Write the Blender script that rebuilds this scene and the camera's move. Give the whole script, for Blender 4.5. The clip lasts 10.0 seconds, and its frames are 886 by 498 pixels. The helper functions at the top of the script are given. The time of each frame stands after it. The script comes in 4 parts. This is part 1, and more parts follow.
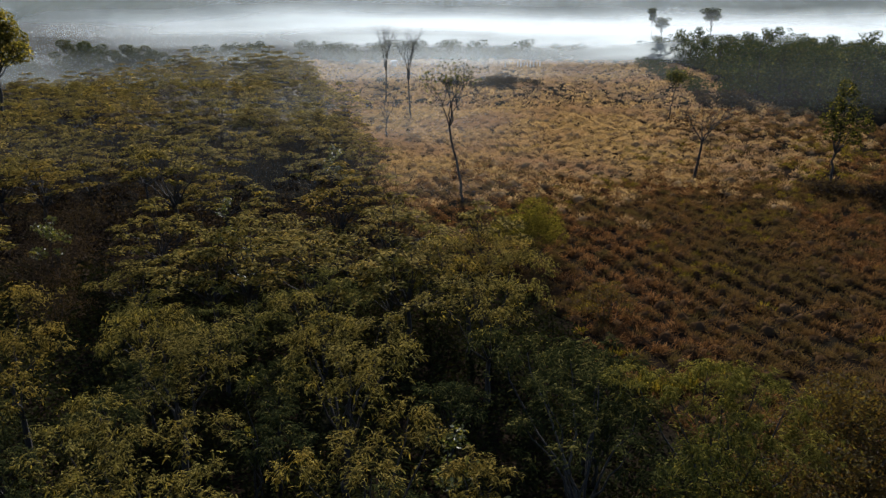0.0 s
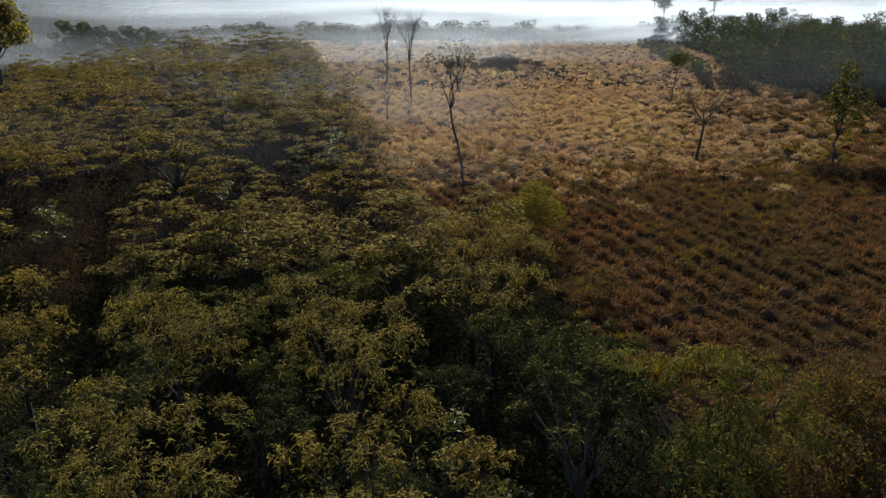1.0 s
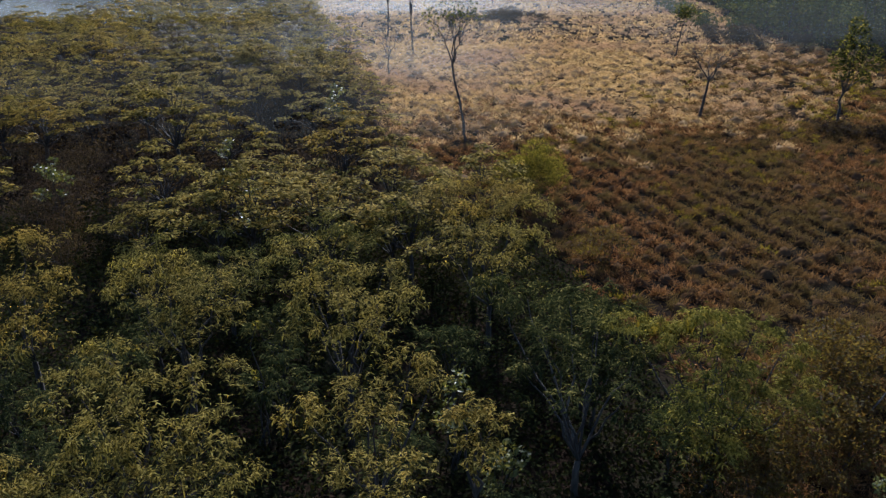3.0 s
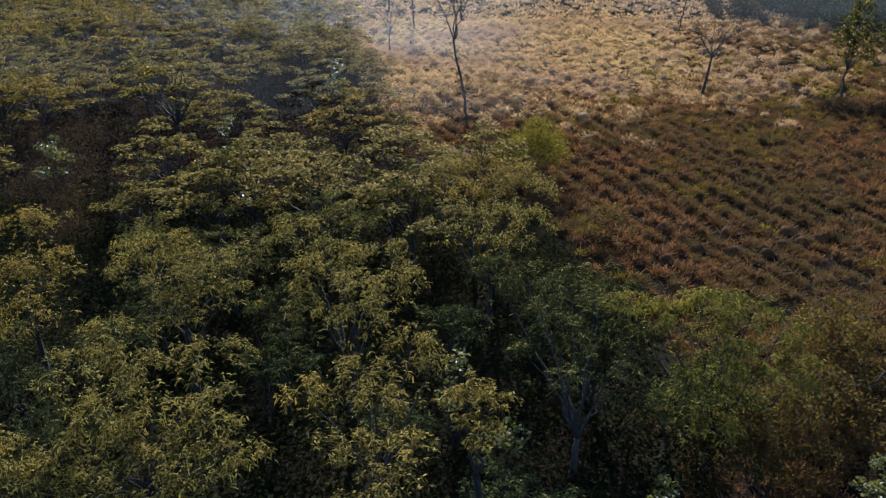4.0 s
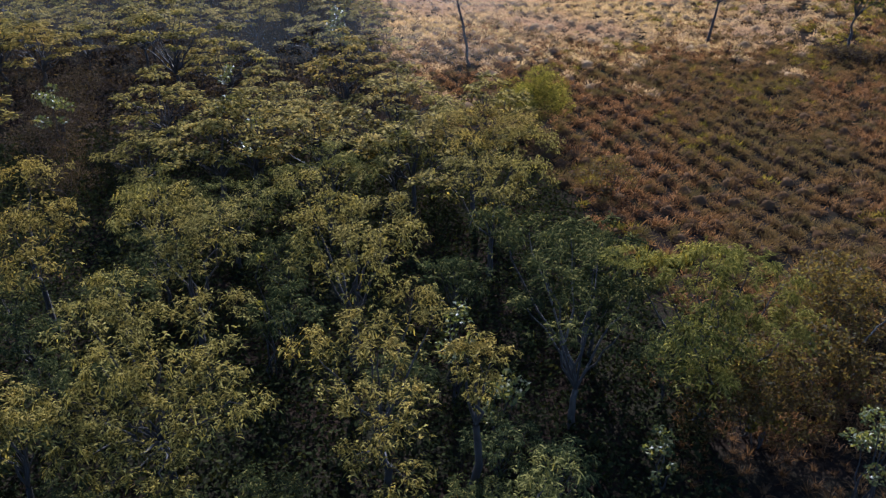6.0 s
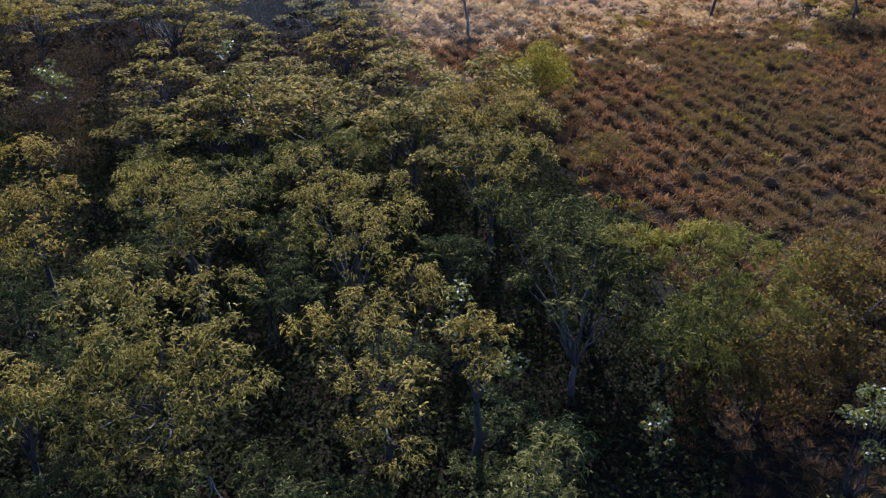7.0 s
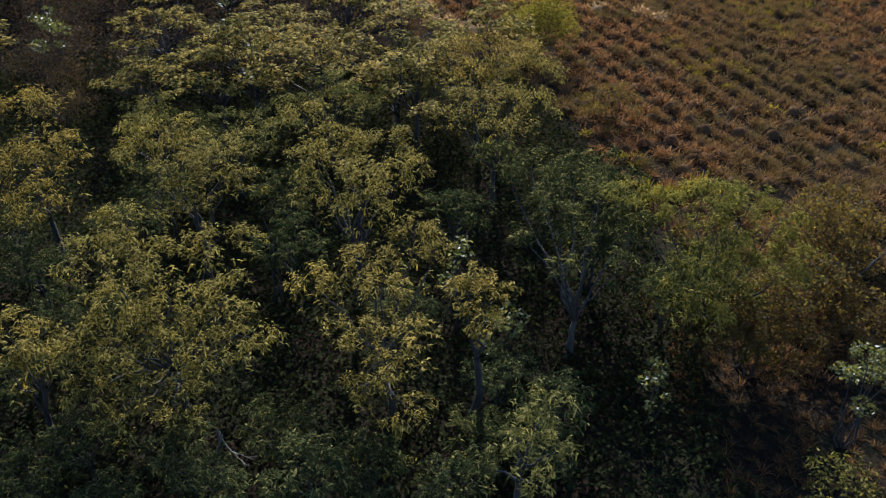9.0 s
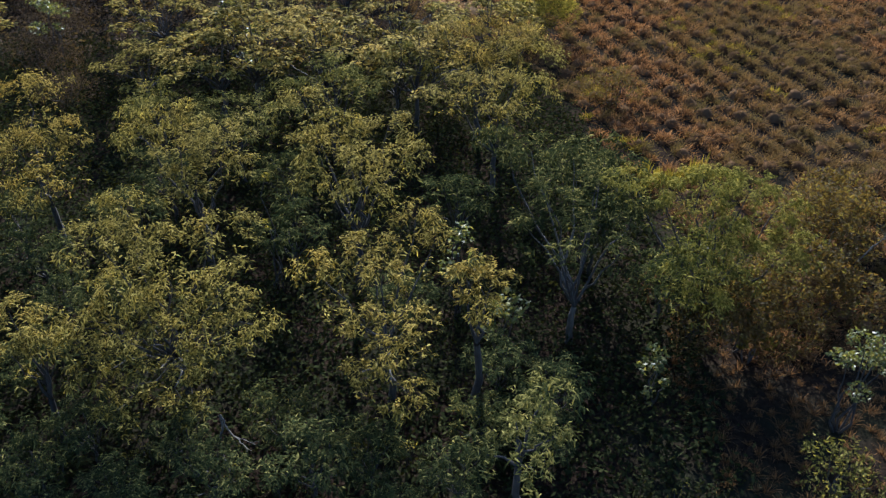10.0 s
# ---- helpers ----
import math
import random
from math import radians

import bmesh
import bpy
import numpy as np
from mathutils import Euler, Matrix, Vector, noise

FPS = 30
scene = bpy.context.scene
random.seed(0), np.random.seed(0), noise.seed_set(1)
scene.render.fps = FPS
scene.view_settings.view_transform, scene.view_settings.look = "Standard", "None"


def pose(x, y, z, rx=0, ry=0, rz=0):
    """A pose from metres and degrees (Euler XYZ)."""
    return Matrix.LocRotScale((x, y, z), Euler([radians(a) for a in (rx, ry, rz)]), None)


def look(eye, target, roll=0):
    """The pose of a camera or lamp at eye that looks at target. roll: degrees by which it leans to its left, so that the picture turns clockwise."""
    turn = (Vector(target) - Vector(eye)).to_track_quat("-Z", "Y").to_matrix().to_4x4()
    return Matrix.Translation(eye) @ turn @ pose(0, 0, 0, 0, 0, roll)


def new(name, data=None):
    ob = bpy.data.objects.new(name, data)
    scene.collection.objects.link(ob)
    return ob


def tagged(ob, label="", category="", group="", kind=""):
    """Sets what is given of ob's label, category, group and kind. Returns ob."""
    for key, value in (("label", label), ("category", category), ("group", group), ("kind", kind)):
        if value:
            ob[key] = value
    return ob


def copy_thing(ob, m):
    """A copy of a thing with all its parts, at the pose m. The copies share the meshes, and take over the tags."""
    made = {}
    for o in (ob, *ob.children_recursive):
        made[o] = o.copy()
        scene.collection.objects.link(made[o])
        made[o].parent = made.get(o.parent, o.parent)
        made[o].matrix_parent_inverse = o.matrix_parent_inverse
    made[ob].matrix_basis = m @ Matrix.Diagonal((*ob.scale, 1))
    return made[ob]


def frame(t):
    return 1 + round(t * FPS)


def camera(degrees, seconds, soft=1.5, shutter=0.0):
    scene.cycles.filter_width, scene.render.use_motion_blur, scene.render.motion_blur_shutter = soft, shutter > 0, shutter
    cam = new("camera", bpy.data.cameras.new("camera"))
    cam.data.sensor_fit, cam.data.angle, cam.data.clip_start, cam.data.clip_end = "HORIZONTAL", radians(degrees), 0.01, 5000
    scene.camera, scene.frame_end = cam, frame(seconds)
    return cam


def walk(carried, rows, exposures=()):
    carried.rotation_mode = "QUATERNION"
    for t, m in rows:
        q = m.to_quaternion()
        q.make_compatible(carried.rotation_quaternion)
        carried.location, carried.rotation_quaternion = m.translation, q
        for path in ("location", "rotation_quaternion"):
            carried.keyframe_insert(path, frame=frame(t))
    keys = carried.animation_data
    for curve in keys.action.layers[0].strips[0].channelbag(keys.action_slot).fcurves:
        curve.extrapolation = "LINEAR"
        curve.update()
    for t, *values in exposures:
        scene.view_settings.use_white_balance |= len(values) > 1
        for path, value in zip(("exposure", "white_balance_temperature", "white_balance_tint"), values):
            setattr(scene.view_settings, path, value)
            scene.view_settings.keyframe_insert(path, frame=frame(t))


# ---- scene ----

# ---------------------------------------------------------------- camera
cam = camera(60.0, 10.0, soft=1.45)
PATH = [
    (0, (0.376, -0.197, 16.501), (0.367, 1.71, 15.897), -0.2),
    (0.5, (0.386, -0.238, 16.555), (0.376, 1.664, 15.936), -0.2),
    (1, (0.392, -0.253, 16.617), (0.38, 1.639, 15.968), -0.2),
    (1.5, (0.386, -0.248, 16.697), (0.374, 1.634, 16.018), -0.1),
    (2, (0.395, -0.245, 16.766), (0.381, 1.627, 16.061), -0.1),
    (2.5, (0.403, -0.223, 16.846), (0.388, 1.637, 16.113), -0.1),
    (4, (0.406, -0.245, 17.042), (0.387, 1.58, 16.225), -0.1),
    (4.5, (0.408, -0.255, 17.104), (0.387, 1.556, 16.255), -0.1),
    (5, (0.413, -0.269, 17.161), (0.392, 1.526, 16.28), -0.0),
    (5.5, (0.411, -0.275, 17.231), (0.39, 1.505, 16.32), -0.0),
    (7, (0.417, -0.294, 17.417), (0.394, 1.439, 16.419), 0.0),
    (7.5, (0.403, -0.289, 17.518), (0.38, 1.427, 16.49), 0.0),
    (8, (0.404, -0.289, 17.647), (0.38, 1.407, 16.587), 0.1),
    (8.5, (0.402, -0.286, 17.74), (0.377, 1.392, 16.651), 0.1),
    (9, (0.421, -0.28, 17.818), (0.394, 1.378, 16.7), 0.1),
    (9.5, (0.41, -0.278, 17.916), (0.384, 1.36, 16.769), 0.1),
    (10, (0.419, -0.262, 18.027), (0.392, 1.367, 16.867), 0.1),
]
walk(cam, [(t, look(eye, target, roll)) for t, eye, target, roll in PATH], exposures=[(0, 0.56, 5500, 13), (1.0, 0.58, 5450, 13), (2.5, 0.98, 5050, 15), (5, 1.52, 4750, 16), (7.0, 1.72, 4600, 24), (7.5, 1.62, 4650, 21), (8.0, 1.64, 4750, 18), (8.5, 1.42, 5100, 17), (9.0, 1.62, 4950, 14), (10, 1.93, 4850, 13)])

# ---------------------------------------------------------------- sky and sun
SUN_EL, SUN_AZ = 28.0, -2.0   # degrees above the horizon; to the right of +y
world = bpy.data.worlds.new("morning_sky")
scene.world = world
world.use_nodes = True
wn = world.node_tree
sky = wn.nodes.new("ShaderNodeTexSky")
sky.sky_type = "NISHITA"
sky.sun_disc = False
sky.sun_elevation = radians(SUN_EL)
sky.sun_rotation = radians(SUN_AZ)
back = wn.nodes["Background"]
back.inputs["Strength"].default_value = 0.074
wn.links.new(sky.outputs["Color"], back.inputs["Color"])
sun = new("sun", bpy.data.lights.new("sun", "SUN"))
sun.data.energy, sun.data.angle, sun.data.color = 5.0, radians(0.6), (1.0, 0.875, 0.69)
se, sa = radians(SUN_EL), radians(SUN_AZ)
SUN_DIR = Vector((math.sin(sa) * math.cos(se), math.cos(sa) * math.cos(se), math.sin(se)))
sun.matrix_world = look(SUN_DIR * 300, (0, 0, 0))


# ---------------------------------------------------------------- materials
def nodes_of(name):
    m = bpy.data.materials.new(name)
    m.use_nodes = True
    nt = m.node_tree
    nt.nodes.clear()
    return m, nt


def add(nt, kind, **values):
    n = nt.nodes.new(kind)
    for key, value in values.items():
        n.inputs[key.replace("_", " ")].default_value = value
    return n


def ramp(nt, source, stops):
    n = nt.nodes.new("ShaderNodeValToRGB")
    e = n.color_ramp.elements
    while len(e) < len(stops):
        e.new(0.5)
    for el, (pos, col) in zip(e, stops):
        el.position, el.color = pos, (*col, 1.0)
    nt.links.new(source, n.inputs["Fac"])
    return n.outputs["Color"]


def blend(nt, fac, a, b, mode="MIX"):
    n = nt.nodes.new("ShaderNodeMix")
    n.data_type, n.blend_type = "RGBA", mode
    for value, socket in ((fac, n.inputs[0]), (a, n.inputs[6]), (b, n.inputs[7])):
        if isinstance(value, (int, float)):
            socket.default_value = value
        elif isinstance(value, tuple):
            socket.default_value = (*value, 1.0)
        else:
            nt.links.new(value, socket)
    return n.outputs[2]


def noise_of(nt, scale, detail=3.0, stretch=None):
    co = nt.nodes.new("ShaderNodeNewGeometry").outputs["Position"]
    if stretch:
        mp = nt.nodes.new("ShaderNodeMapping")
        mp.inputs["Scale"].default_value = stretch
        nt.links.new(co, mp.inputs["Vector"])
        co = mp.outputs["Vector"]
    n = add(nt, "ShaderNodeTexNoise", Scale=scale, Detail=detail)
    nt.links.new(co, n.inputs["Vector"])
    return n.outputs["Fac"]


def leaf_material(name, stops, sheen=0.025, through_light=0.55, rough=0.55, patch=None, glow=(1.6, 1.36, 0.5), wide=None):
    """Leaves: tint by leaf and by plant, a weak gloss, and light coming through them."""
    m, nt = nodes_of(name)
    geo = nt.nodes.new("ShaderNodeNewGeometry")
    info = nt.nodes.new("ShaderNodeObjectInfo")
    col = ramp(nt, geo.outputs["Random Per Island"], stops)
    tint = ramp(nt, info.outputs["Random"], [(0.0, (0.96, 0.97, 0.95)), (0.5, (1, 1, 1)), (1.0, (1.12, 1.04, 0.9))])
    col = blend(nt, 1.0, col, tint, "MULTIPLY")
    big = ramp(nt, noise_of(nt, 0.45), [(0.3, (0.84, 0.85, 0.8)), (0.7, (1.16, 1.12, 1.0))])
    col = blend(nt, 1.0, col, big, "MULTIPLY")
    if patch:
        fac = ramp(nt, noise_of(nt, patch[0], 2.0), [(patch[2], (0, 0, 0)), (patch[2] + 0.12, (1, 1, 1))])
        col = blend(nt, fac, col, patch[1])
    if wide:
        fac = ramp(nt, noise_of(nt, 0.07, 3.0), [(0.45, (0, 0, 0)), (0.62, (0.85, 0.85, 0.85))])
        col = blend(nt, fac, col, wide)
    p = add(nt, "ShaderNodeBsdfPrincipled", Roughness=rough)
    p.inputs["Specular IOR Level"].default_value = sheen
    t = nt.nodes.new("ShaderNodeBsdfTranslucent")
    warm = blend(nt, 1.0, col, glow, "MULTIPLY")
    nt.links.new(col, p.inputs["Base Color"])
    nt.links.new(warm, t.inputs["Color"])
    mix = add(nt, "ShaderNodeMixShader", Fac=through_light)
    out = nt.nodes.new("ShaderNodeOutputMaterial")
    nt.links.new(p.outputs[0], mix.inputs[1])
    nt.links.new(t.outputs[0], mix.inputs[2])
    nt.links.new(mix.outputs[0], out.inputs["Surface"])
    return m


def bark_material(name, dark, light, scale=9.0):
    m, nt = nodes_of(name)
    f = noise_of(nt, scale, 5.0, (1.0, 1.0, 0.25))
    col = ramp(nt, f, [(0.3, dark), (0.7, light)])
    patches = ramp(nt, noise_of(nt, 1.3), [(0.4, (0.8, 0.8, 0.8)), (0.65, (1.2, 1.2, 1.15))])
    col = blend(nt, 1.0, col, patches, "MULTIPLY")
    p = add(nt, "ShaderNodeBsdfPrincipled", Roughness=0.85)
    nt.links.new(col, p.inputs["Base Color"])
    b = add(nt, "ShaderNodeBump", Strength=0.6, Distance=0.03)
    nt.links.new(f, b.inputs["Height"])
    nt.links.new(b.outputs[0], p.inputs["Normal"])
    out = nt.nodes.new("ShaderNodeOutputMaterial")
    nt.links.new(p.outputs[0], out.inputs["Surface"])
    return m


def ground_material():
    m, nt = nodes_of("litter_soil")
    fine = noise_of(nt, 6.0, 6.0)
    mid = noise_of(nt, 0.35, 4.0)
    wide = noise_of(nt, 0.03, 3.0)
    # whole soil tone lowered, so shade under the trees is in its colour
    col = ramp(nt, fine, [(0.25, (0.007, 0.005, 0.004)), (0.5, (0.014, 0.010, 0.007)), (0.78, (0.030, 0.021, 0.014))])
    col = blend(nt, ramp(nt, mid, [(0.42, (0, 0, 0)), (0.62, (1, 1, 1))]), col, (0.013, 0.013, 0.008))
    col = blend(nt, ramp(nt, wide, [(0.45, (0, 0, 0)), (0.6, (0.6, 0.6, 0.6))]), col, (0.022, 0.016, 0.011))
    p = add(nt, "ShaderNodeBsdfPrincipled", Roughness=0.95)
    p.inputs["Specular IOR Level"].default_value = 0.0
    nt.links.new(col, p.inputs["Base Color"])
    b = add(nt, "ShaderNodeBump", Strength=0.8, Distance=0.12)
    nt.links.new(fine, b.inputs["Height"])
    nt.links.new(b.outputs[0], p.inputs["Normal"])
    out = nt.nodes.new("ShaderNodeOutputMaterial")
    nt.links.new(p.outputs[0], out.inputs["Surface"])
    return m


def mist_material(name, density, scale, low, high, profile):
    """Thin bright droplets: mostly clear, thicker in drifts, thinning out towards the top and the ends."""
    m, nt = nodes_of(name)
    uv = nt.nodes.new("ShaderNodeTexCoord").outputs["Generated"]
    sep = nt.nodes.new("ShaderNodeSeparateXYZ")
    nt.links.new(uv, sep.inputs[0])
    puff = noise_of(nt, scale * 1.7, 4.0, (0.4, 1.0, 1.5))
    drift = ramp(nt, noise_of(nt, scale, 4.0, (0.35, 1.0, 1.6)), [(low, (0.12, 0.12, 0.12)), (high, (1, 1, 1))])
    lift = nt.nodes.new("ShaderNodeMath")
    lift.operation = "MULTIPLY_ADD"
    nt.links.new(puff, lift.inputs[0])
    lift.inputs[1].default_value = 0.55
    nt.links.new(sep.outputs["Z"], lift.inputs[2])
    top = ramp(nt, lift.outputs[0], [(0.22, (0, 0, 0)), (0.5, (1, 1, 1)), (0.68, (0.85, 0.85, 0.85)), (0.88, (0.25, 0.25, 0.25)), (1.0, (0, 0, 0))])
    foot = ramp(nt, sep.outputs["Z"], [(0.02, (0, 0, 0)), (0.2, (1, 1, 1))])
    top = blend(nt, 1.0, top, foot, "MULTIPLY")
    ends = ramp(nt, sep.outputs["X"], [(at, (much, much, much)) for at, much in profile])
    a = blend(nt, 1.0, blend(nt, 1.0, drift, top, "MULTIPLY"), ends, "MULTIPLY")
    a = blend(nt, 1.0, a, (density, density, density), "MULTIPLY")
    t = add(nt, "ShaderNodeBsdfTranslucent", Color=(0.79, 0.87, 0.89, 1))
    d = add(nt, "ShaderNodeBsdfDiffuse", Color=(0.79, 0.87, 0.89, 1))
    body = add(nt, "ShaderNodeMixShader", Fac=0.7)
    nt.links.new(d.outputs[0], body.inputs[1])
    nt.links.new(t.outputs[0], body.inputs[2])
    clear = nt.nodes.new("ShaderNodeBsdfTransparent")
    mix = nt.nodes.new("ShaderNodeMixShader")
    nt.links.new(a, mix.inputs[0])
    nt.links.new(clear.outputs[0], mix.inputs[1])
    nt.links.new(body.outputs[0], mix.inputs[2])
    out = nt.nodes.new("ShaderNodeOutputMaterial")
    nt.links.new(mix.outputs[0], out.inputs["Surface"])
    return m


LEAF_OLIVE = leaf_material("leaf_olive", [(0.0, (0.024, 0.026, 0.009)), (0.4, (0.09, 0.079, 0.021)), (0.72, (0.30, 0.25, 0.062)), (1.0, (0.60, 0.50, 0.155))], sheen=0.004, through_light=0.6, glow=(1.56, 1.39, 0.48))
LEAF_CANOPY = leaf_material("leaf_canopy", [(0.0, (0.028, 0.028, 0.009)), (0.4, (0.10, 0.083, 0.021)), (0.72, (0.31, 0.25, 0.06)), (1.0, (0.60, 0.475, 0.14))], sheen=0.003, glow=(1.5, 1.4, 0.5))
# dark green leaf; on trees among the crowns its tone also carries their shade
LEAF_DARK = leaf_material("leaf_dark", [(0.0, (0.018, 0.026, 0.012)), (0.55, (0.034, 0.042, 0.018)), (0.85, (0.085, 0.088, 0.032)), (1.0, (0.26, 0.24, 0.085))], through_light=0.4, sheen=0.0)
LEAF_YELLOW = leaf_material("leaf_yellow", [(0.0, (0.035, 0.04, 0.010)), (0.5, (0.115, 0.112, 0.024)), (1.0, (0.29, 0.25, 0.06))], through_light=0.5, sheen=0.0)
LEAF_BUSH = leaf_material("leaf_bush", [(0.0, (0.03, 0.036, 0.012)), (0.5, (0.075, 0.08, 0.022)), (1.0, (0.21, 0.195, 0.055))], through_light=0.5, sheen=0.0)
LEAF_GLOSSY = leaf_material("leaf_glossy", [(0.0, (0.04, 0.055, 0.026)), (0.6, (0.065, 0.078, 0.03)), (1.0, (0.16, 0.16, 0.06))], sheen=0.12, rough=0.4, through_light=0.4)
LEAF_PALE = leaf_material("leaf_pale", [(0.0, (0.04, 0.046, 0.015)), (0.5, (0.095, 0.095, 0.028)), (1.0, (0.32, 0.285, 0.09))], through_light=0.5, sheen=0.0)
LEAF_RUST = leaf_material("leaf_rust", [(0.0, (0.05, 0.03, 0.014)), (0.5, (0.058, 0.047, 0.02)), (0.85, (0.09, 0.068, 0.028)), (1.0, (0.085, 0.085, 0.03))])
LEAF_FAR = leaf_material("leaf_woodland", [(0.0, (0.020, 0.034, 0.022)), (0.6, (0.036, 0.052, 0.03)), (1.0, (0.085, 0.09, 0.04))], through_light=0.35, sheen=0.0)
GRASS_STRAW = leaf_material("grass_straw", [(0.0, (0.29, 0.21, 0.11)), (0.5, (0.42, 0.315, 0.165)), (1.0, (0.55, 0.435, 0.25))], through_light=0.45, wide=(0.30, 0.205, 0.135), patch=(0.8, (0.27, 0.20, 0.08), 0.5), glow=(1.2, 1.0, 0.72), sheen=0.0)
GRASS_BROWN = leaf_material("grass_brown", [(0.0, (0.045, 0.024, 0.012)), (0.5, (0.155, 0.078, 0.034)), (1.0, (0.32, 0.185, 0.09))], through_light=0.35, patch=(0.55, (0.085, 0.066, 0.024), 0.5), wide=(0.10, 0.075, 0.028), glow=(1.15, 1.0, 0.7), sheen=0.0)
GRASS_RUST = leaf_material("grass_rust", [(0.0, (0.04, 0.024, 0.012)), (0.5, (0.14, 0.08, 0.036)), (1.0, (0.26, 0.155, 0.07))], through_light=0.4, glow=(1.15, 1.0, 0.75))
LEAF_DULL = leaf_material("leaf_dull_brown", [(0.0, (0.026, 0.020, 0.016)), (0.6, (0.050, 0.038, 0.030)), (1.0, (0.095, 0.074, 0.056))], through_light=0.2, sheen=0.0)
GRASS_GREEN = leaf_material("grass_green", [(0.0, (0.045, 0.045, 0.012)), (0.5, (0.10, 0.09, 0.018)), (1.0, (0.23, 0.185, 0.035))], through_light=0.35, sheen=0.0)
# weed green with the shade beneath the trees put into its colour
WEED_SHADE = leaf_material("weed_shade", [(0.0, (0.012, 0.015, 0.007)), (0.7, (0.018, 0.022, 0.010)), (1.0, (0.032, 0.034, 0.014))], through_light=0.15, sheen=0.0)
THATCH_STRAW = leaf_material("matted_straw", [(0.0, (0.13, 0.085, 0.048)), (0.5, (0.18, 0.12, 0.066)), (1.0, (0.23, 0.16, 0.09))], sheen=0.0, through_light=0.0)
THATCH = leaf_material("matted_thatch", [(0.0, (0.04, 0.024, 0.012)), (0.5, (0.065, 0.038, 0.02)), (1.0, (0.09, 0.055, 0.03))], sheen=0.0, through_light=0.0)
BARK = bark_material("bark_grey_brown", (0.012, 0.0095, 0.007), (0.038, 0.030, 0.022))
BARK_PALE = bark_material("bark_pale", (0.034, 0.029, 0.022), (0.09, 0.077, 0.06))
SOIL = ground_material()


# ---------------------------------------------------------------- mesh builders
def gz(x, y):
    """Height of the ground: very slight swells."""
    return 0.16 * np.sin(x * 0.21 + 0.6) * np.cos(y * 0.17) + 0.10 * np.sin(x * 0.07 + y * 0.11)


def quads_mesh(name, v, f, material, second=None, first_count=0):
    me = bpy.data.meshes.new(name)
    v, f = np.asarray(v, np.float32).reshape(-1, 3), np.asarray(f, np.int32)
    k = f.shape[1]
    me.vertices.add(len(v))
    me.vertices.foreach_set("co", v.ravel())
    me.loops.add(f.size)
    me.loops.foreach_set("vertex_index", f.ravel())
    me.polygons.add(len(f))
    me.polygons.foreach_set("loop_start", np.arange(0, f.size, k, dtype=np.int32))
    me.materials.append(material)
    if second:
        me.materials.append(second)
        me.polygons.foreach_set("material_index", (np.arange(len(f)) >= first_count).astype(np.int32))
    me.update(calc_edges=True)
    me.validate()
    return me


def part_of(name, mesh, parent, label=""):
    ob = new(name, mesh)
    ob.parent = parent
    return tagged(ob, label)


def thing(name, x, y, label, category, group="", turn=0.0, size=1.0, dz=-0.05):
    ob = new(name)
    ob.matrix_basis = pose(x, y, float(gz(x, y)) + dz, 0, 0, turn) @ Matrix.Scale(size, 4)
    return tagged(ob, label, category, group)


def again(ob, x, y, turn, size, label="", tall=1.0):
    m = pose(x, y, float(gz(x, y)) - 0.05, 0, 0, turn) @ Matrix.Diagonal((size, size, size * tall, 1))
    first = ob.matrix_basis.to_scale()
    for n in range(3):
        m.col[n] /= first[n]
    c = copy_thing(ob, m)
    return tagged(c, label)


def fronds(base, way, length, rng, segs=4, droop=0.45, wide=0.17):
    """Feather leaves: arching, folded blades with a notched outline, each one piece."""
    n = len(base)
    way = way / np.linalg.norm(way, axis=1, keepdims=True)
    side = np.cross(way, (0, 0, 1.0)) + 1e-6
    side /= np.linalg.norm(side, axis=1, keepdims=True)
    s = np.linspace(0, 1, segs + 1)
    prof = {1: (0.7, 0.45), 2: (0.45, 1.0, 0.2), 3: (0.3, 1.0, 0.75, 0.12), 4: (0.3, 1.0, 0.62, 0.92, 0.1)}[segs]
    ridge = base[:, None] + way[:, None] * (length[:, None] * s)[..., None]
    ridge[..., 2] -= droop * length[:, None] * s ** 2
    reach = (wide * length[:, None] * rng.uniform(0.75, 1.3, (n, 1)) * np.array(prof)[None])[..., None]
    fold = rng.uniform(0.0, 1.0, (n, 1))
    rims = []
    for sign in (1, -1):
        w = side[:, None] * sign * reach + way[:, None] * (0.3 * reach)
        w[..., 2] -= fold * reach[..., 0]
        rims.append(ridge + w)
    k = segs + 1
    v = np.concatenate([rims[0], ridge, rims[1]], 1).reshape(-1, 3)
    i = np.arange(segs)
    f = np.concatenate([np.stack([i, i + 1, i + k + 1, i + k], 1), np.stack([i + k, i + k + 1, i + 2 * k + 1, i + 2 * k], 1)])
    return v, (np.arange(n)[:, None, None] * (3 * k) + f[None]).reshape(-1, 4)


def blades_of(base, tip, width, rng):
    """Flat blades that taper and bend over, two pieces each."""
    n = len(base)
    d = tip - base
    side = np.cross(d, rng.normal(size=(n, 3)))
    side /= np.linalg.norm(side, axis=1, keepdims=True) + 1e-9
    side *= width[:, None]
    mid = base + d * 0.55
    mid[:, 2] += 0.18 * np.linalg.norm(d, axis=1)
    v = np.stack([base - side, base + side, mid - side * 0.8, mid + side * 0.8, tip - side * 0.25, tip + side * 0.25], 1).reshape(-1, 3)
    i = np.arange(n)[:, None] * 6
    f = np.concatenate([i + [0, 1, 3, 2], i + [2, 3, 5, 4]])
    return v, f


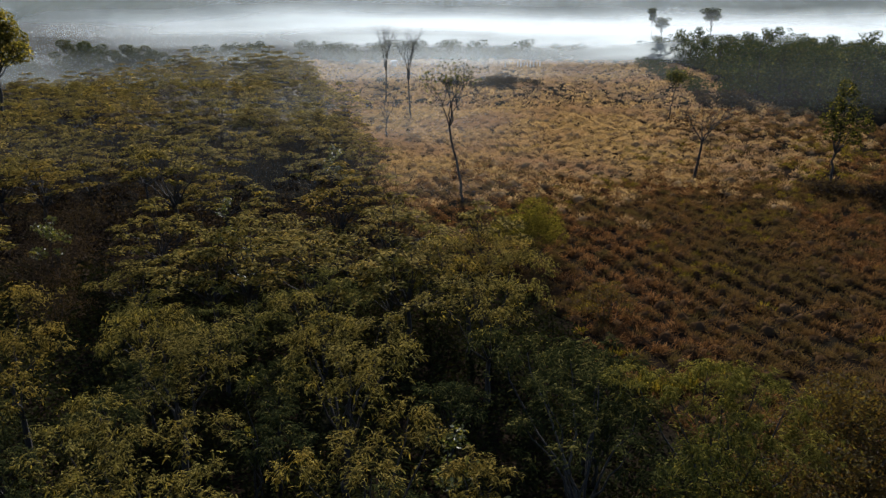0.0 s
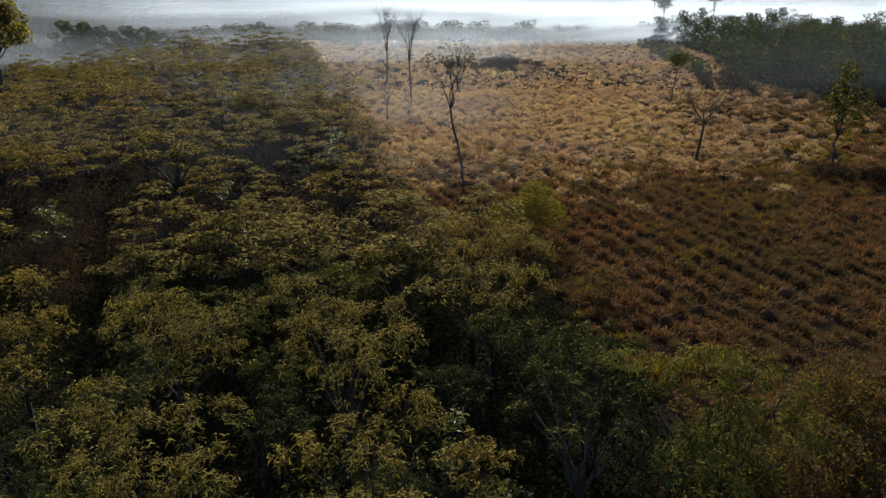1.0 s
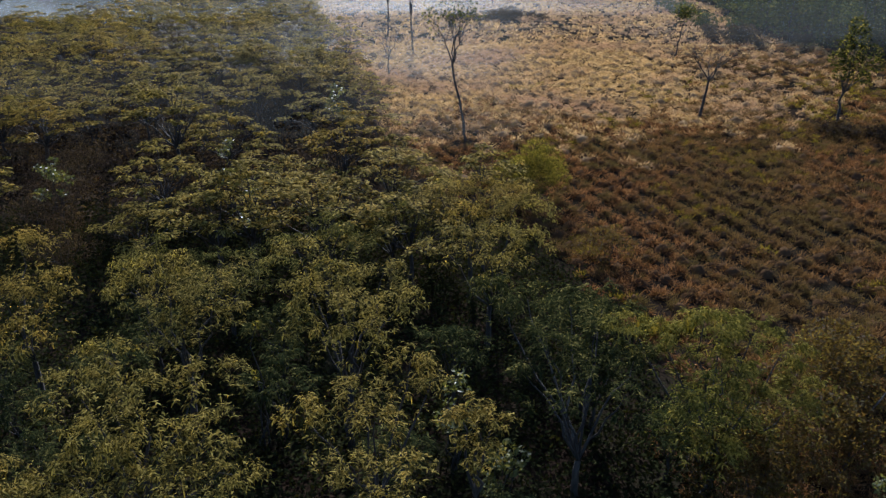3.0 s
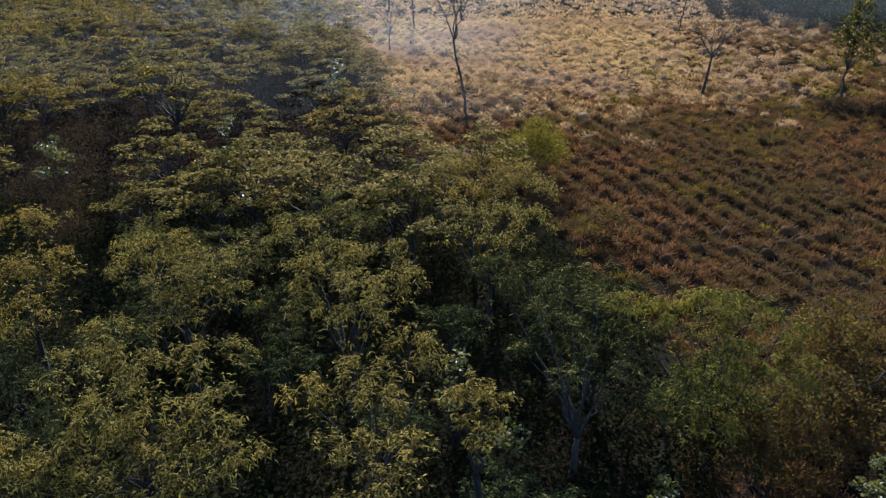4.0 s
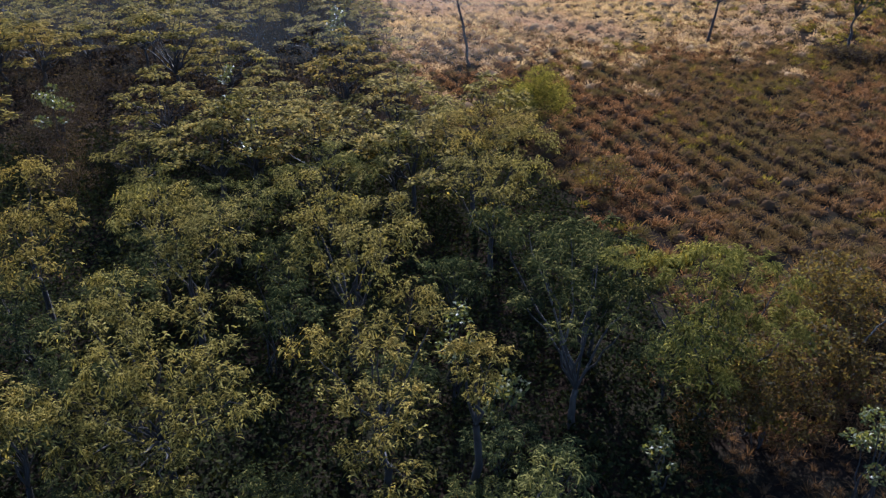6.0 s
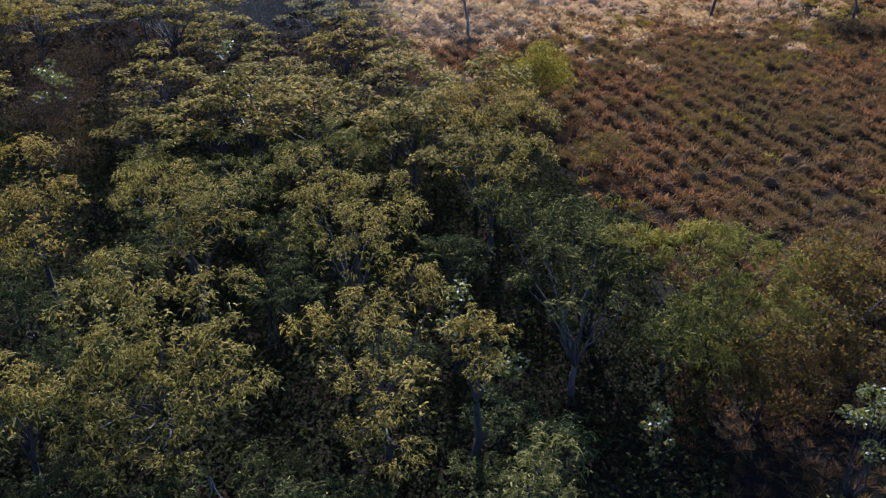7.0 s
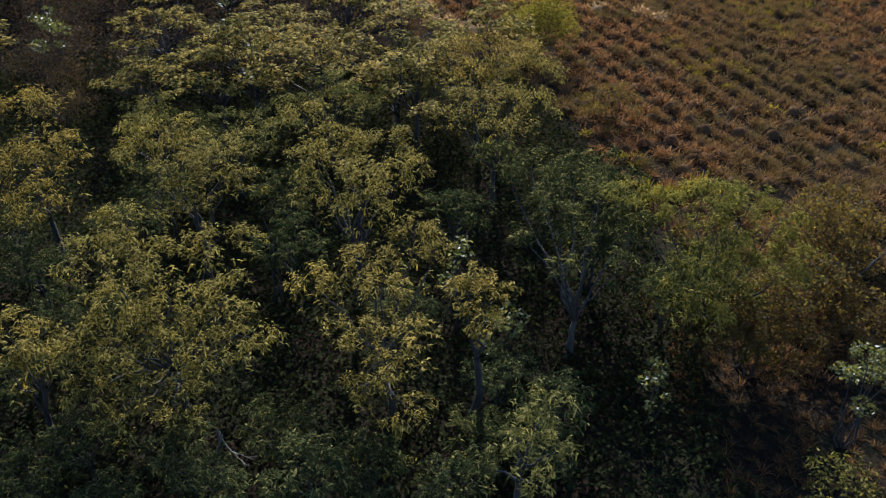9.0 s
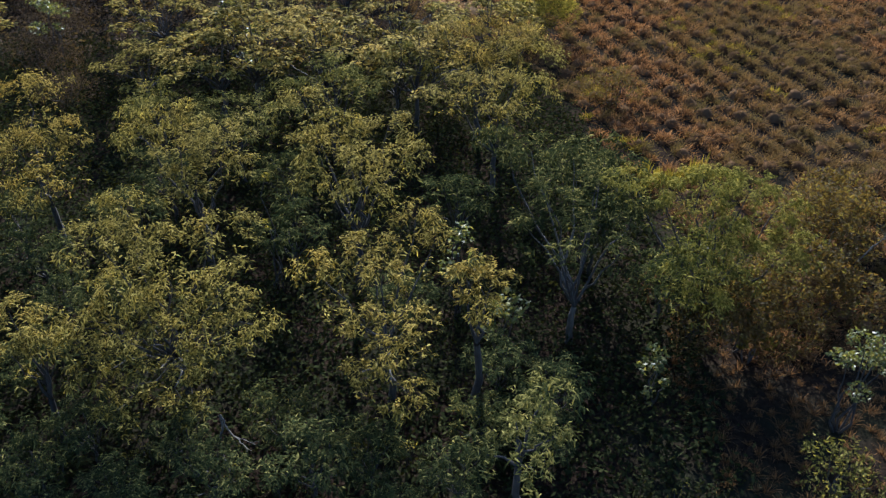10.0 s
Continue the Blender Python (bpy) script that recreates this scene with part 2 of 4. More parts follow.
def leaflets(centre, size, rng, flat=0.5, slim=0.5):
    """Single leaves as kite shapes, turned every way but more level than not."""
    n = len(centre)
    a = rng.normal(size=(n, 3))
    a[:, 2] *= 1 - flat
    a /= np.linalg.norm(a, axis=1, keepdims=True)
    b = np.cross(a, rng.normal(size=(n, 3)) * (1 - flat) + (0, 0, 1.0))
    b /= np.linalg.norm(b, axis=1, keepdims=True) + 1e-9
    a, b = a * size[:, None], b * (size * slim)[:, None]
    v = np.stack([centre - a * 0.5, centre + b * 0.5, centre + a * 0.5, centre - b * 0.5], 1).reshape(-1, 3)
    return v, np.arange(len(v)).reshape(-1, 4)


def joined(pieces):
    v, f, n = [], [], 0
    for a, b in pieces:
        v.append(a)
        f.append(b + n)
        n += len(a)
    return np.concatenate(v), np.concatenate(f)


def tube(points, radii, sides=6):
    """A tapered round limb through the points."""
    p, r = np.asarray(points, float), np.asarray(radii, float)
    d = np.gradient(p, axis=0)
    d /= np.linalg.norm(d, axis=1, keepdims=True)
    u = np.cross(d, (0.31, 0.95, 0.05))
    u /= np.linalg.norm(u, axis=1, keepdims=True)
    w = np.cross(d, u)
    ang = np.linspace(0, 2 * np.pi, sides, endpoint=False)
    v = p[:, None] + r[:, None, None] * (u[:, None] * np.cos(ang)[None, :, None] + w[:, None] * np.sin(ang)[None, :, None])
    f = [[i * sides + j, i * sides + (j + 1) % sides, (i + 1) * sides + (j + 1) % sides, (i + 1) * sides + j] for i in range(len(p) - 1) for j in range(sides)]
    return v.reshape(-1, 3), np.array(f)


def bent(a, b, rng, wobble=0.1, n=6, rise=0.0):
    """Points on a crooked way from a to b."""
    a, b = np.asarray(a, float), np.asarray(b, float)
    s = np.linspace(0, 1, n)[:, None]
    size = np.linalg.norm(b - a)
    p = a + (b - a) * s
    p[:, 2] += rise * size * np.sin(np.pi * s[:, 0])
    p[1:-1] += rng.normal(size=(n - 2, 3)) * wobble * size * 0.3
    return p


def pads_of(rng, height, radius, count, dome=0.15, drop=0.7, size=(0.30, 0.46)):
    """Centres and radii of the leafy tiers of a crown."""
    pads = []
    for k in range(count):
        ang = k * 2.399 + rng.uniform(-0.5, 0.5)
        rr = radius * math.sqrt((k + 0.4) / count) * rng.uniform(0.8, 1.02)
        z = height - dome * height * (rr / radius) ** 2 * rng.uniform(0.3, 1.0) - rng.uniform(0, drop) * (0.3 + rr / radius)
        pads.append((rr * math.cos(ang), rr * math.sin(ang), z, radius * rng.uniform(*size)))
    return pads


def layers_of(rng, height, radius, count):
    """A flat-topped crown in storeys: thin sprays one below another, wider towards the foot, with open air between."""
    pads = []
    for level, (n, at) in enumerate(((1, 0.1), (3, 0.42), (5, 0.70), (count - 9, 0.95))):
        start = rng.uniform(0, 6.28)
        for k in range(n):
            ang = start + 6.28 * k / n + rng.uniform(-0.3, 0.3)
            rr = radius * at * rng.uniform(0.8, 1.1)
            pads.append((rr * math.cos(ang), rr * math.sin(ang), height - 0.7 * level - rng.uniform(-0.25, 0.3), radius * rng.uniform(0.2, 0.36)))
    return pads


def feather_crown(rng, pads, density, length, segs, lift=0.45, rough=0.10, wide=0.17, k=5, slope=(-0.34, 0.06), droop=(0.35, 0.8)):
    """Every tier a thin spray: branchlets fan out from its middle, with tufts of feather leaves along them."""
    out = []
    for x, y, z, r in pads:
        n = max(5, int(density * math.pi * r * r))
        arms = 8
        turn = rng.uniform(0, 2 * np.pi, arms) * 0.25 + np.arange(arms) * 2 * np.pi / arms
        reach, tilt = rng.uniform(0.65, 1.3, arms), rng.uniform(*slope, arms)
        pick_arm = rng.integers(0, arms, n)
        q = np.sqrt(rng.uniform(0.02, 1.0, n))
        ang = turn[pick_arm] + rng.normal(size=n) * 0.2
        rad = r * q * reach[pick_arm]
        c = np.stack([x + rad * np.cos(ang), y + rad * np.sin(ang), z + tilt[pick_arm] * rad - 0.12 * r * q ** 2 + rng.normal(size=n) * rough * r], 1)
        base = np.repeat(c, k, 0) + rng.normal(size=(n * k, 3)) * length * (0.3, 0.3, 0.15)
        a = rng.uniform(0, 2 * np.pi, n * k)
        e = rng.uniform(-0.25, 0.95, n * k) * lift * 2
        way = np.stack([np.cos(a) * np.cos(e), np.sin(a) * np.cos(e), np.sin(e)], 1)
        way[:, :2] += 0.4 * np.repeat(np.stack([np.cos(ang), np.sin(ang)], 1), k, 0)
        out.append(fronds(base, way, length * rng.uniform(0.65, 1.35, n * k), rng, segs, rng.uniform(*droop), wide))
    return joined(out)


def leaf_crown(rng, pads, density, size, depth=0.55, flat=0.35, slim=0.5):
    """Broad leaves in rounded clumps."""
    out = []
    for x, y, z, r in pads:
        n = max(10, int(density * r * r))
        d = rng.normal(size=(n, 3))
        d /= np.linalg.norm(d, axis=1, keepdims=True)
        rad = r * rng.uniform(0.45, 1.05, n) ** 0.6
        c = np.array([x, y, z]) + d * rad[:, None] * (1, 1, depth)
        out.append(leaflets(c, size * rng.uniform(0.6, 1.4, n), rng, flat, slim))
    return joined(out)


def plantation_tree(seed, height, radius, count, leaf, density, length, pairs, label, x, y, turn=0.0, limbs=True, fork=0.38, name="plantation_tree", category="tree", group="plantation trees", bark=None, broad=0.0, tiers=None, wide=0.10, low_leaves=0.2):
    """A tree with a short forked stem and a tiered, spreading crown."""
    rng = np.random.default_rng(seed)
    ob = thing(name, x, y, label, category, group, turn)
    layered = layers_of(rng, height, radius, count) if not limbs else pads_of(rng, height, radius, count, 0.2, 1.3, (0.26, 0.38))
    pads = tiers or (pads_of(rng, height, radius, count, 0.3, 4.5 * broad) if broad else layered)
    top = np.array([rng.uniform(-0.2, 0.2), rng.uniform(-0.2, 0.2), height * fork])
    r0 = (0.012 if broad else 0.02) * height
    stem = tube(bent((0, 0, -0.2), top, rng, 0.08), np.linspace(r0 * 1.25, r0 * 0.8, 6))
    arms = [tube(bent(top, (px, py, pz - 0.15), rng, 0.10, rise=0.05), np.linspace(r0 * 0.45, r0 * 0.1, 6), 5) for px, py, pz, _ in pads]
    bark = bark or BARK
    if limbs:
        part_of("trunk", quads_mesh("trunk", *stem, bark), ob)
        for k, a in enumerate(arms):
            part_of("limb", quads_mesh("limb", *a, bark if k < 2 else BARK), ob)
    else:
        part_of("trunk", quads_mesh("trunk", *joined([stem, *arms]), bark), ob)
    if broad:
        crown = leaf_crown(rng, pads, density, length, depth=0.95)
    elif limbs:
        under = [(px * 0.9, py * 0.9, pz - rng.uniform(0.5, 1.2), pr * 0.7) for px, py, pz, pr in pads]
        crown = joined([feather_crown(rng, pads, density, length, pairs, 0.42, wide=wide), feather_crown(rng, under, density * low_leaves, length * 1.2, 2, 0.35, 0.25, wide=wide * 1.3)])
    else:
        crown = feather_crown(rng, pads, density, length, pairs, 0.2, 0.035, slope=(-0.1, 0.06), droop=(0.15, 0.45))
    part_of("crown", quads_mesh("crown", *crown, leaf), ob)
    return ob


def shrub(seed, x, y, height, radius, leaf, label, size=0.16, density=420, count=9, name="shrub", stems=5, slim=0.45, bark=None, group=""):
    """A bush of several stems with rounded leafy clumps down to the ground."""
    rng = np.random.default_rng(seed)
    ob = thing(name, x, y, label, "shrub", group)
    pads = []
    for k in range(count):
        ang, rr = k * 2.399, radius * 0.8 * math.sqrt((k + 0.3) / count)
        z = height * (1 - 0.55 * (rr / radius) ** 2) * rng.uniform(0.55, 0.95)
        pads.append((rr * math.cos(ang), rr * math.sin(ang), z, radius * rng.uniform(0.28, 0.45)))
    part_bark = bark or BARK
    for k in range(stems):
        px, py, pz, _ = pads[k * len(pads) // stems]
        part_of("stem", quads_mesh("stem", *tube(bent((px * 0.1, py * 0.1, -0.1), (px, py, pz), rng, 0.12), np.linspace(0.045, 0.01, 6), 5), part_bark), ob)
    v, f = leaf_crown(rng, pads, density, size, depth=0.8, flat=0.25, slim=slim)
    v[:, 2] = np.maximum(v[:, 2], 0.02)
    part_of("foliage", quads_mesh("foliage", v, f, leaf), ob)
    return ob


def twigs(rng, start, way, length, radius, depth, out, tips, spread=0.55, kids=3):
    """Branches that fork again and again; fills out with tubes and tips with end points."""
    way = way / np.linalg.norm(way)
    end = start + way * length
    p = bent(start, end, rng, 0.12, 5)
    out.append(tube(p, np.linspace(radius, radius * 0.55, 5), 5))
    if depth == 0:
        tips.append(end)
        return
    for k in range(kids):
        w = way + rng.normal(size=3) * spread
        w[2] = w[2] * 0.7 + 0.25
        twigs(rng, p[-1] if k < 2 else p[3], w, length * rng.uniform(0.55, 0.85), radius * 0.55, depth - 1, out, tips, spread, kids)


def clump_field(name, xy, radius, height, blades, rng, material, label, category, length=0.28, width=0.022, heart=None, comb=(0.0, 0.0, 0.0)):
    """Soft rounded clumps of dead fern and grass: short blades standing out from a low dome."""
    n = len(xy)
    z = gz(xy[:, 0], xy[:, 1])
    size = rng.uniform(0.45, 1.55, n)
    r = np.repeat(radius * size, blades)
    h = np.repeat(height * size * rng.uniform(0.6, 1.3, n), blades)
    m = n * blades
    a, q = rng.uniform(0, 2 * np.pi, m), np.sqrt(rng.uniform(0, 1, m))
    base = np.repeat(np.column_stack([xy, z]), blades, 0)
    out = np.column_stack([np.cos(a), np.sin(a)])
    base[:, :2] += out * (r * q)[:, None]
    base[:, 2] += h * (1 - q ** 2.2) * rng.uniform(0.4, 0.66, m)
    way = np.column_stack([out * (0.35 + q)[:, None], 0.75 + 0.6 * (1 - q)]) + rng.normal(size=(m, 3)) * 0.4 + np.array(comb)
    way /= np.linalg.norm(way, axis=1, keepdims=True)
    way[:, 2] = np.abs(way[:, 2])
    tip = base + way * (length * rng.uniform(0.5, 1.5, m))[:, None]
    side = np.cross(way, rng.normal(size=(m, 3)))
    side *= (width * rng.uniform(0.6, 1.6, m) / (np.linalg.norm(side, axis=1) + 1e-9))[:, None]
    v = np.stack([base - side, base + side, tip + side * 0.35, tip - side * 0.35], 1).reshape(-1, 3)
    f = np.arange(len(v)).reshape(-1, 4)
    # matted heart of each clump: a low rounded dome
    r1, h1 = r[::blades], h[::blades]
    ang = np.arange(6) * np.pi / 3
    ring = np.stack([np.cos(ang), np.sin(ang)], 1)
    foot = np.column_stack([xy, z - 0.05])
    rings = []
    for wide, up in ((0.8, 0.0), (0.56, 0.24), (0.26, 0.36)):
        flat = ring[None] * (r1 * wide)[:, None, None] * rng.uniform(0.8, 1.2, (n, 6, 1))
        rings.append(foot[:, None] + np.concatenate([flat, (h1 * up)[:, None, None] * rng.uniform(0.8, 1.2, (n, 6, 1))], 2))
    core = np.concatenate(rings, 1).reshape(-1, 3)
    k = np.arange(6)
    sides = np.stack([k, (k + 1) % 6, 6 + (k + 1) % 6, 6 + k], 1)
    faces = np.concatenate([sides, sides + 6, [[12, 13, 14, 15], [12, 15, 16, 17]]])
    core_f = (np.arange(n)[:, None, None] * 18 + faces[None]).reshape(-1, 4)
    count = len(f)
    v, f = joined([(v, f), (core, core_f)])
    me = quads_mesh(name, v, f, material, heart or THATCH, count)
    me.polygons.foreach_set("use_smooth", np.ones(len(f), dtype=bool))
    return tagged(new(name, me), label, category, kind="stuff")


def tussock_field(name, xy, height, blades, rng, material, label, category, spread=0.55, width=0.018):
    """Bunch grass: every bunch a spray of bending blades."""
    n = len(xy)
    z = gz(xy[:, 0], xy[:, 1])
    h = height * rng.uniform(0.55, 1.35, n)
    base = np.repeat(np.column_stack([xy, z - 0.02]), blades, 0)
    hh = np.repeat(h, blades)
    a = rng.uniform(0, 2 * np.pi, n * blades)
    lean = rng.uniform(0.1, 1.0, n * blades)
    off = np.column_stack([np.cos(a), np.sin(a)])
    base[:, :2] += off * (hh * 0.22 * rng.uniform(0, 1, n * blades))[:, None]
    tip = base.copy()
    tip[:, :2] += off * (hh * spread * lean)[:, None] * 1.3
    tip[:, 2] += hh * (1.05 - 0.75 * lean ** 2) * rng.uniform(0.7, 1.1, n * blades)
    v, f = blades_of(base, tip, width * rng.uniform(0.6, 1.5, n * blades), rng)
    return tagged(new(name, quads_mesh(name, v, f, material)), label, category, kind="stuff")


# ---------------------------------------------------------------- ground and distance
def build_ground():
    s = np.linspace(-1, 1, 181)
    xs = 60 * np.sinh(s * 4.2) / math.sinh(4.2) * 42
    ys = 60 + 60 * np.sinh(s * 4.2) / math.sinh(4.2) * 42
    gx, gy = np.meshgrid(xs, ys)
    fade = np.clip(1 - (np.hypot(gx, gy - 60) - 250) / 200, 0, 1)
    v = np.stack([gx, gy, gz(gx, gy) * fade], -1).reshape(-1, 3)
    n = len(xs)
    i = (np.arange(n - 1)[:, None] * n + np.arange(n - 1)[None]).reshape(-1, 1)
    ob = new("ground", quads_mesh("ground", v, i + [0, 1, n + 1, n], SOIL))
    for p in ob.data.polygons:
        p.use_smooth = True
    tagged(ob, "uneven brown soil covered with dry litter, tree shade in its colour", "ground", kind="structure")


build_ground()


def build_hills():
    """A long wooded ridge behind the mist; its near spur comes down on one side of the plain."""
    rng = np.random.default_rng(18)
    xs = np.concatenate([np.linspace(-2400, -620, 30), np.linspace(-600, 600, 161), np.linspace(620, 2400, 30)])
    near_y = np.interp(xs, (-2400, -500, 0, 500, 2400), (900, 930, 900, 940, 920))
    rows = []
    for k, (deep, h) in enumerate(((0, 0), (60, 0.16), (130, 0.34), (220, 0.5), (340, 0.66), (520, 0.85), (760, 1.0), (1100, 0.8))):
        z = h * (105 + 30 * np.sin(xs * 0.0031 + 0.4) + 16 * np.sin(xs * 0.0083 + 0.7 * k) + 5 * np.sin(xs * 0.031 + 2 * k)) + h * rng.normal(size=len(xs)) * 3
        rows.append(np.column_stack([xs, near_y + deep + rng.normal(size=len(xs)) * 8, z - 1]))
    v = np.concatenate(rows)
    n = len(xs)
    i = (np.arange(7)[:, None] * n + np.arange(n - 1)[None]).reshape(-1, 1)
    ob = new("backdrop", quads_mesh("backdrop", v, i + [0, 1, n + 1, n], LEAF_FAR))
    tagged(ob, "long wooded ridge behind the morning mist", "hills", kind="structure")


build_hills()


def mist_bank(y, x0, x1, height, density, scale, low, high, seed, profile, sway=6.0, lift=-0.5):
    """A drift of ground mist: a tall, waving veil."""
    rng = np.random.default_rng(seed)
    xs, zs = np.linspace(x0, x1, 60), np.linspace(0, 1, 9)
    ph = rng.uniform(0, 6.28, 3)
    gx, g = np.meshgrid(xs, zs)
    gy = y + sway * np.sin(gx * 0.021 + ph[0]) + 0.4 * sway * np.sin(gx * 0.06 + ph[1]) + 0.3 * sway * np.sin(g * 3 + ph[2])
    top = height
    v = np.stack([gx, gy, lift + g * top], -1).reshape(-1, 3)
    n = len(xs)
    i = (np.arange(8)[:, None] * n + np.arange(n - 1)[None]).reshape(-1, 1)
    ob = new("mist_bank", quads_mesh("mist_bank", v, i + [0, 1, n + 1, n], mist_material("mist", density, scale, low, high, profile)))
    for p in ob.data.polygons:
        p.use_smooth = True
    tagged(ob, "drifting bank of thin white morning mist", "mist", "mist banks", kind="stuff")


EVEN = ((0.0, 0.0), (0.14, 1.0), (0.86, 1.0), (1.0, 0.0))
THIN_WEST = ((0.0, 0.05), (0.32, 0.12), (0.52, 0.85), (0.92, 1.0), (1.0, 0.0))
mist_bank(62, -70, 10, 15, 0.018, 0.05, 0.2, 0.7, 41, ((0.0, 0.3), (0.3, 0.6), (0.7, 1.0), (0.9, 1.0), (1.0, 0.0)), 3.0)
mist_bank(90, -22, 12, 17, 0.08, 0.06, 0.2, 0.7, 42, ((0.0, 0.0), (0.4, 1.0), (0.65, 1.0), (1.0, 0.0)), 3.0)
mist_bank(90, -90, -9, 11, 0.11, 0.05, 0.40, 0.70, 1, EVEN)
mist_bank(100, 20, 190, 24, 0.022, 0.03, 0.0, 0.3, 25, EVEN)
mist_bank(127, -140, 46, 13, 0.15, 0.04, 0.36, 0.66, 2, ((0.0, 0.6), (0.5, 1.0), (0.75, 0.5), (1.0, 0.0)))
mist_bank(166, -170, 56, 13, 0.40, 0.035, 0.34, 0.64, 3, ((0.0, 0.3), (0.35, 0.5), (0.6, 0.9), (0.8, 0.5), (1.0, 0.0)))
mist_bank(226, -200, 260, 12, 0.62, 0.025, 0.30, 0.62, 5, ((0.0, 0.1), (0.26, 0.2), (0.46, 0.9), (0.88, 1.0), (1.0, 0.0)))
mist_bank(272, 20, 230, 24, 0.14, 0.02, 0.0, 0.3, 43, EVEN)
mist_bank(292, -330, 240, 18, 0.72, 0.02, 0.24, 0.55, 6, THIN_WEST)
mist_bank(410, -520, 440, 23, 0.9, 0.012, 0.28, 0.55, 8, THIN_WEST)
mist_bank(560, -900, 420, 34, 0.6, 0.008, 0.1, 0.5, 33, ((0.0, 0.3), (0.36, 0.5), (0.5, 1.0), (0.75, 0.9), (1.0, 0.0)), 40.0)
mist_bank(860, -1600, 1600, 230, 0.7, 0.004, 0.0, 0.4, 30, ((0.0, 0.2), (0.34, 0.5), (0.5, 1.0), (0.86, 1.0), (1.0, 0.0)), 40.0)

# ---------------------------------------------------------------- near plantation trees
OLIVE_LABEL = "spreading feathery tree with olive yellow-green tiered crown"
# duller leaf than the sunlit trees: their half shade is in the colour
kinds = [
    plantation_tree(11, 5.0, 2.3, 9, LEAF_PALE, 34.0, 0.17, 2, "feathery tree with a sparse olive crown, half shade in its leaf colour", -12.6, 30.2, 20),
    plantation_tree(12, 5.4, 2.4, 9, LEAF_PALE, 34.0, 0.17, 2, "feathery tree with a sparse olive crown, half shade in its leaf colour", -5.2, 32.0, 75),
    plantation_tree(13, 4.8, 2.3, 9, LEAF_PALE, 34.0, 0.17, 2, "feathery tree with a sparse olive crown, half shade in its leaf colour", -9.0, 29.6, 140),
]
for k, x, y, turn, size in ((1, -2.6, 35.6, 10, 0.9), (0, -0.8, 39.6, 70, 1.05), (2, -18.4, 21.5, 60, 0.85)):
    again(kinds[k], x, y, turn, size)


def tiered(seed, x, y, tiers, leaf, label, density=72.0, length=0.125, pairs=2, group="plantation trees", name="plantation_tree", category="tree", fork=0.38, bark=None, wide=0.10, low_leaves=0.2):
    """A tree whose leafy tiers (x, y, height, radius, from its foot) are known one by one."""
    tiers = [(tx, ty, tz, 0.92 * tr) for tx, ty, tz, tr in tiers]
    return plantation_tree(seed, max(t[2] for t in tiers), 0, 0, leaf, density, length, pairs, label, x, y, name=name, category=category, group=group, fork=fork, bark=bark, tiers=tiers, wide=wide, low_leaves=low_leaves)


tiered(20, -14.8, 24.3, [(-1.8, 3.4, 5.8, 1.6), (0.9, -0.1, 5.5, 1.3), (-0.2, -0.8, 5.5, 1.4), (0.9, -2.4, 4.9, 1.2)], LEAF_OLIVE, OLIVE_LABEL)
tiered(21, -11.0, 14.7, [(-0.4, 0.5, 4.8, 1.0), (0.5, 0.0, 4.7, 0.8), (0.0, -0.6, 4.3, 0.8)], LEAF_OLIVE, "smaller feathery tree with yellow-green crown")
tiered(22, -8.6, 22.9, [(-1.0, 1.3, 6.3, 1.4), (1.1, 0.5, 6.2, 1.3), (0.1, -0.7, 6.0, 1.2), (-2.0, 0.7, 5.9, 1.1), (0.2, -1.1, 5.3, 1.2), (1.7, -0.8, 5.6, 0.8)], LEAF_OLIVE, OLIVE_LABEL)
tiered(23, -3.0, 22.1, [(-2.0, 2.8, 6.7, 1.3), (-0.5, 1.0, 6.6, 1.2), (1.2, 1.2, 6.5, 1.3), (2.0, -0.4, 6.3, 1.0), (-1.1, 0.1, 6.3, 1.2), (0.5, -1.0, 6.4, 1.1), (0.7, -2.2, 6.1, 1.1), (-0.9, -1.2, 5.7, 0.8)], LEAF_OLIVE, OLIVE_LABEL)
tiered(24, -7.6, 16.2, [(-2.2, 3.3, 5.4, 1.3), (-2.5, 1.8, 5.2, 1.2), (-0.5, 1.7, 5.2, 1.2), (1.0, 2.5, 5.3, 1.1), (-1.3, -0.1, 5.0, 1.1), (0.3, -0.2, 5.0, 1.2), (1.9, -0.1, 5.1, 1.0), (2.8, -1.4, 4.8, 0.8), (1.4, -1.5, 4.6, 1.0), (-0.5, -1.3, 4.3, 1.1), (-1.9, -0.9, 4.4, 0.9), (1.2, -2.1, 4.0, 0.7), (-0.1, -2.1, 3.6, 0.7), (-1.6, -1.8, 3.4, 0.8), (-2.6, -0.4, 3.7, 0.8), (0.9, -2.4, 3.1, 0.7), (-0.8, -2.6, 2.8, 0.7)], LEAF_OLIVE, "broad feathery tree with a wide olive yellow-green crown")
tiered(25, -1.4, 16.3, [(0.7, 2.6, 5.8, 0.9), (1.3, 1.6, 5.6, 0.7), (-0.6, 1.3, 5.6, 1.0), (-2.0, 0.3, 5.4, 0.9), (-0.1, 0.0, 5.5, 0.9), (-0.6, -1.5, 5.3, 0.8), (0.8, -1.7, 5.4, 0.8), (0.2, -2.3, 4.8, 0.8), (-0.6, -2.2, 3.9, 0.7), (0.7, -2.7, 3.7, 0.7)], LEAF_OLIVE, OLIVE_LABEL)
tiered(26, 1.1, 15.7, [(-0.35, 0.1, 5.9, 0.6), (0.45, 0.1, 5.9, 0.6), (0.0, -0.5, 5.6, 0.65), (0.0, 0.4, 6.0, 0.55)], LEAF_OLIVE, "small round-headed feathery tree with yellow-green leaves", 95, 0.12, 2, group="", fork=0.6)
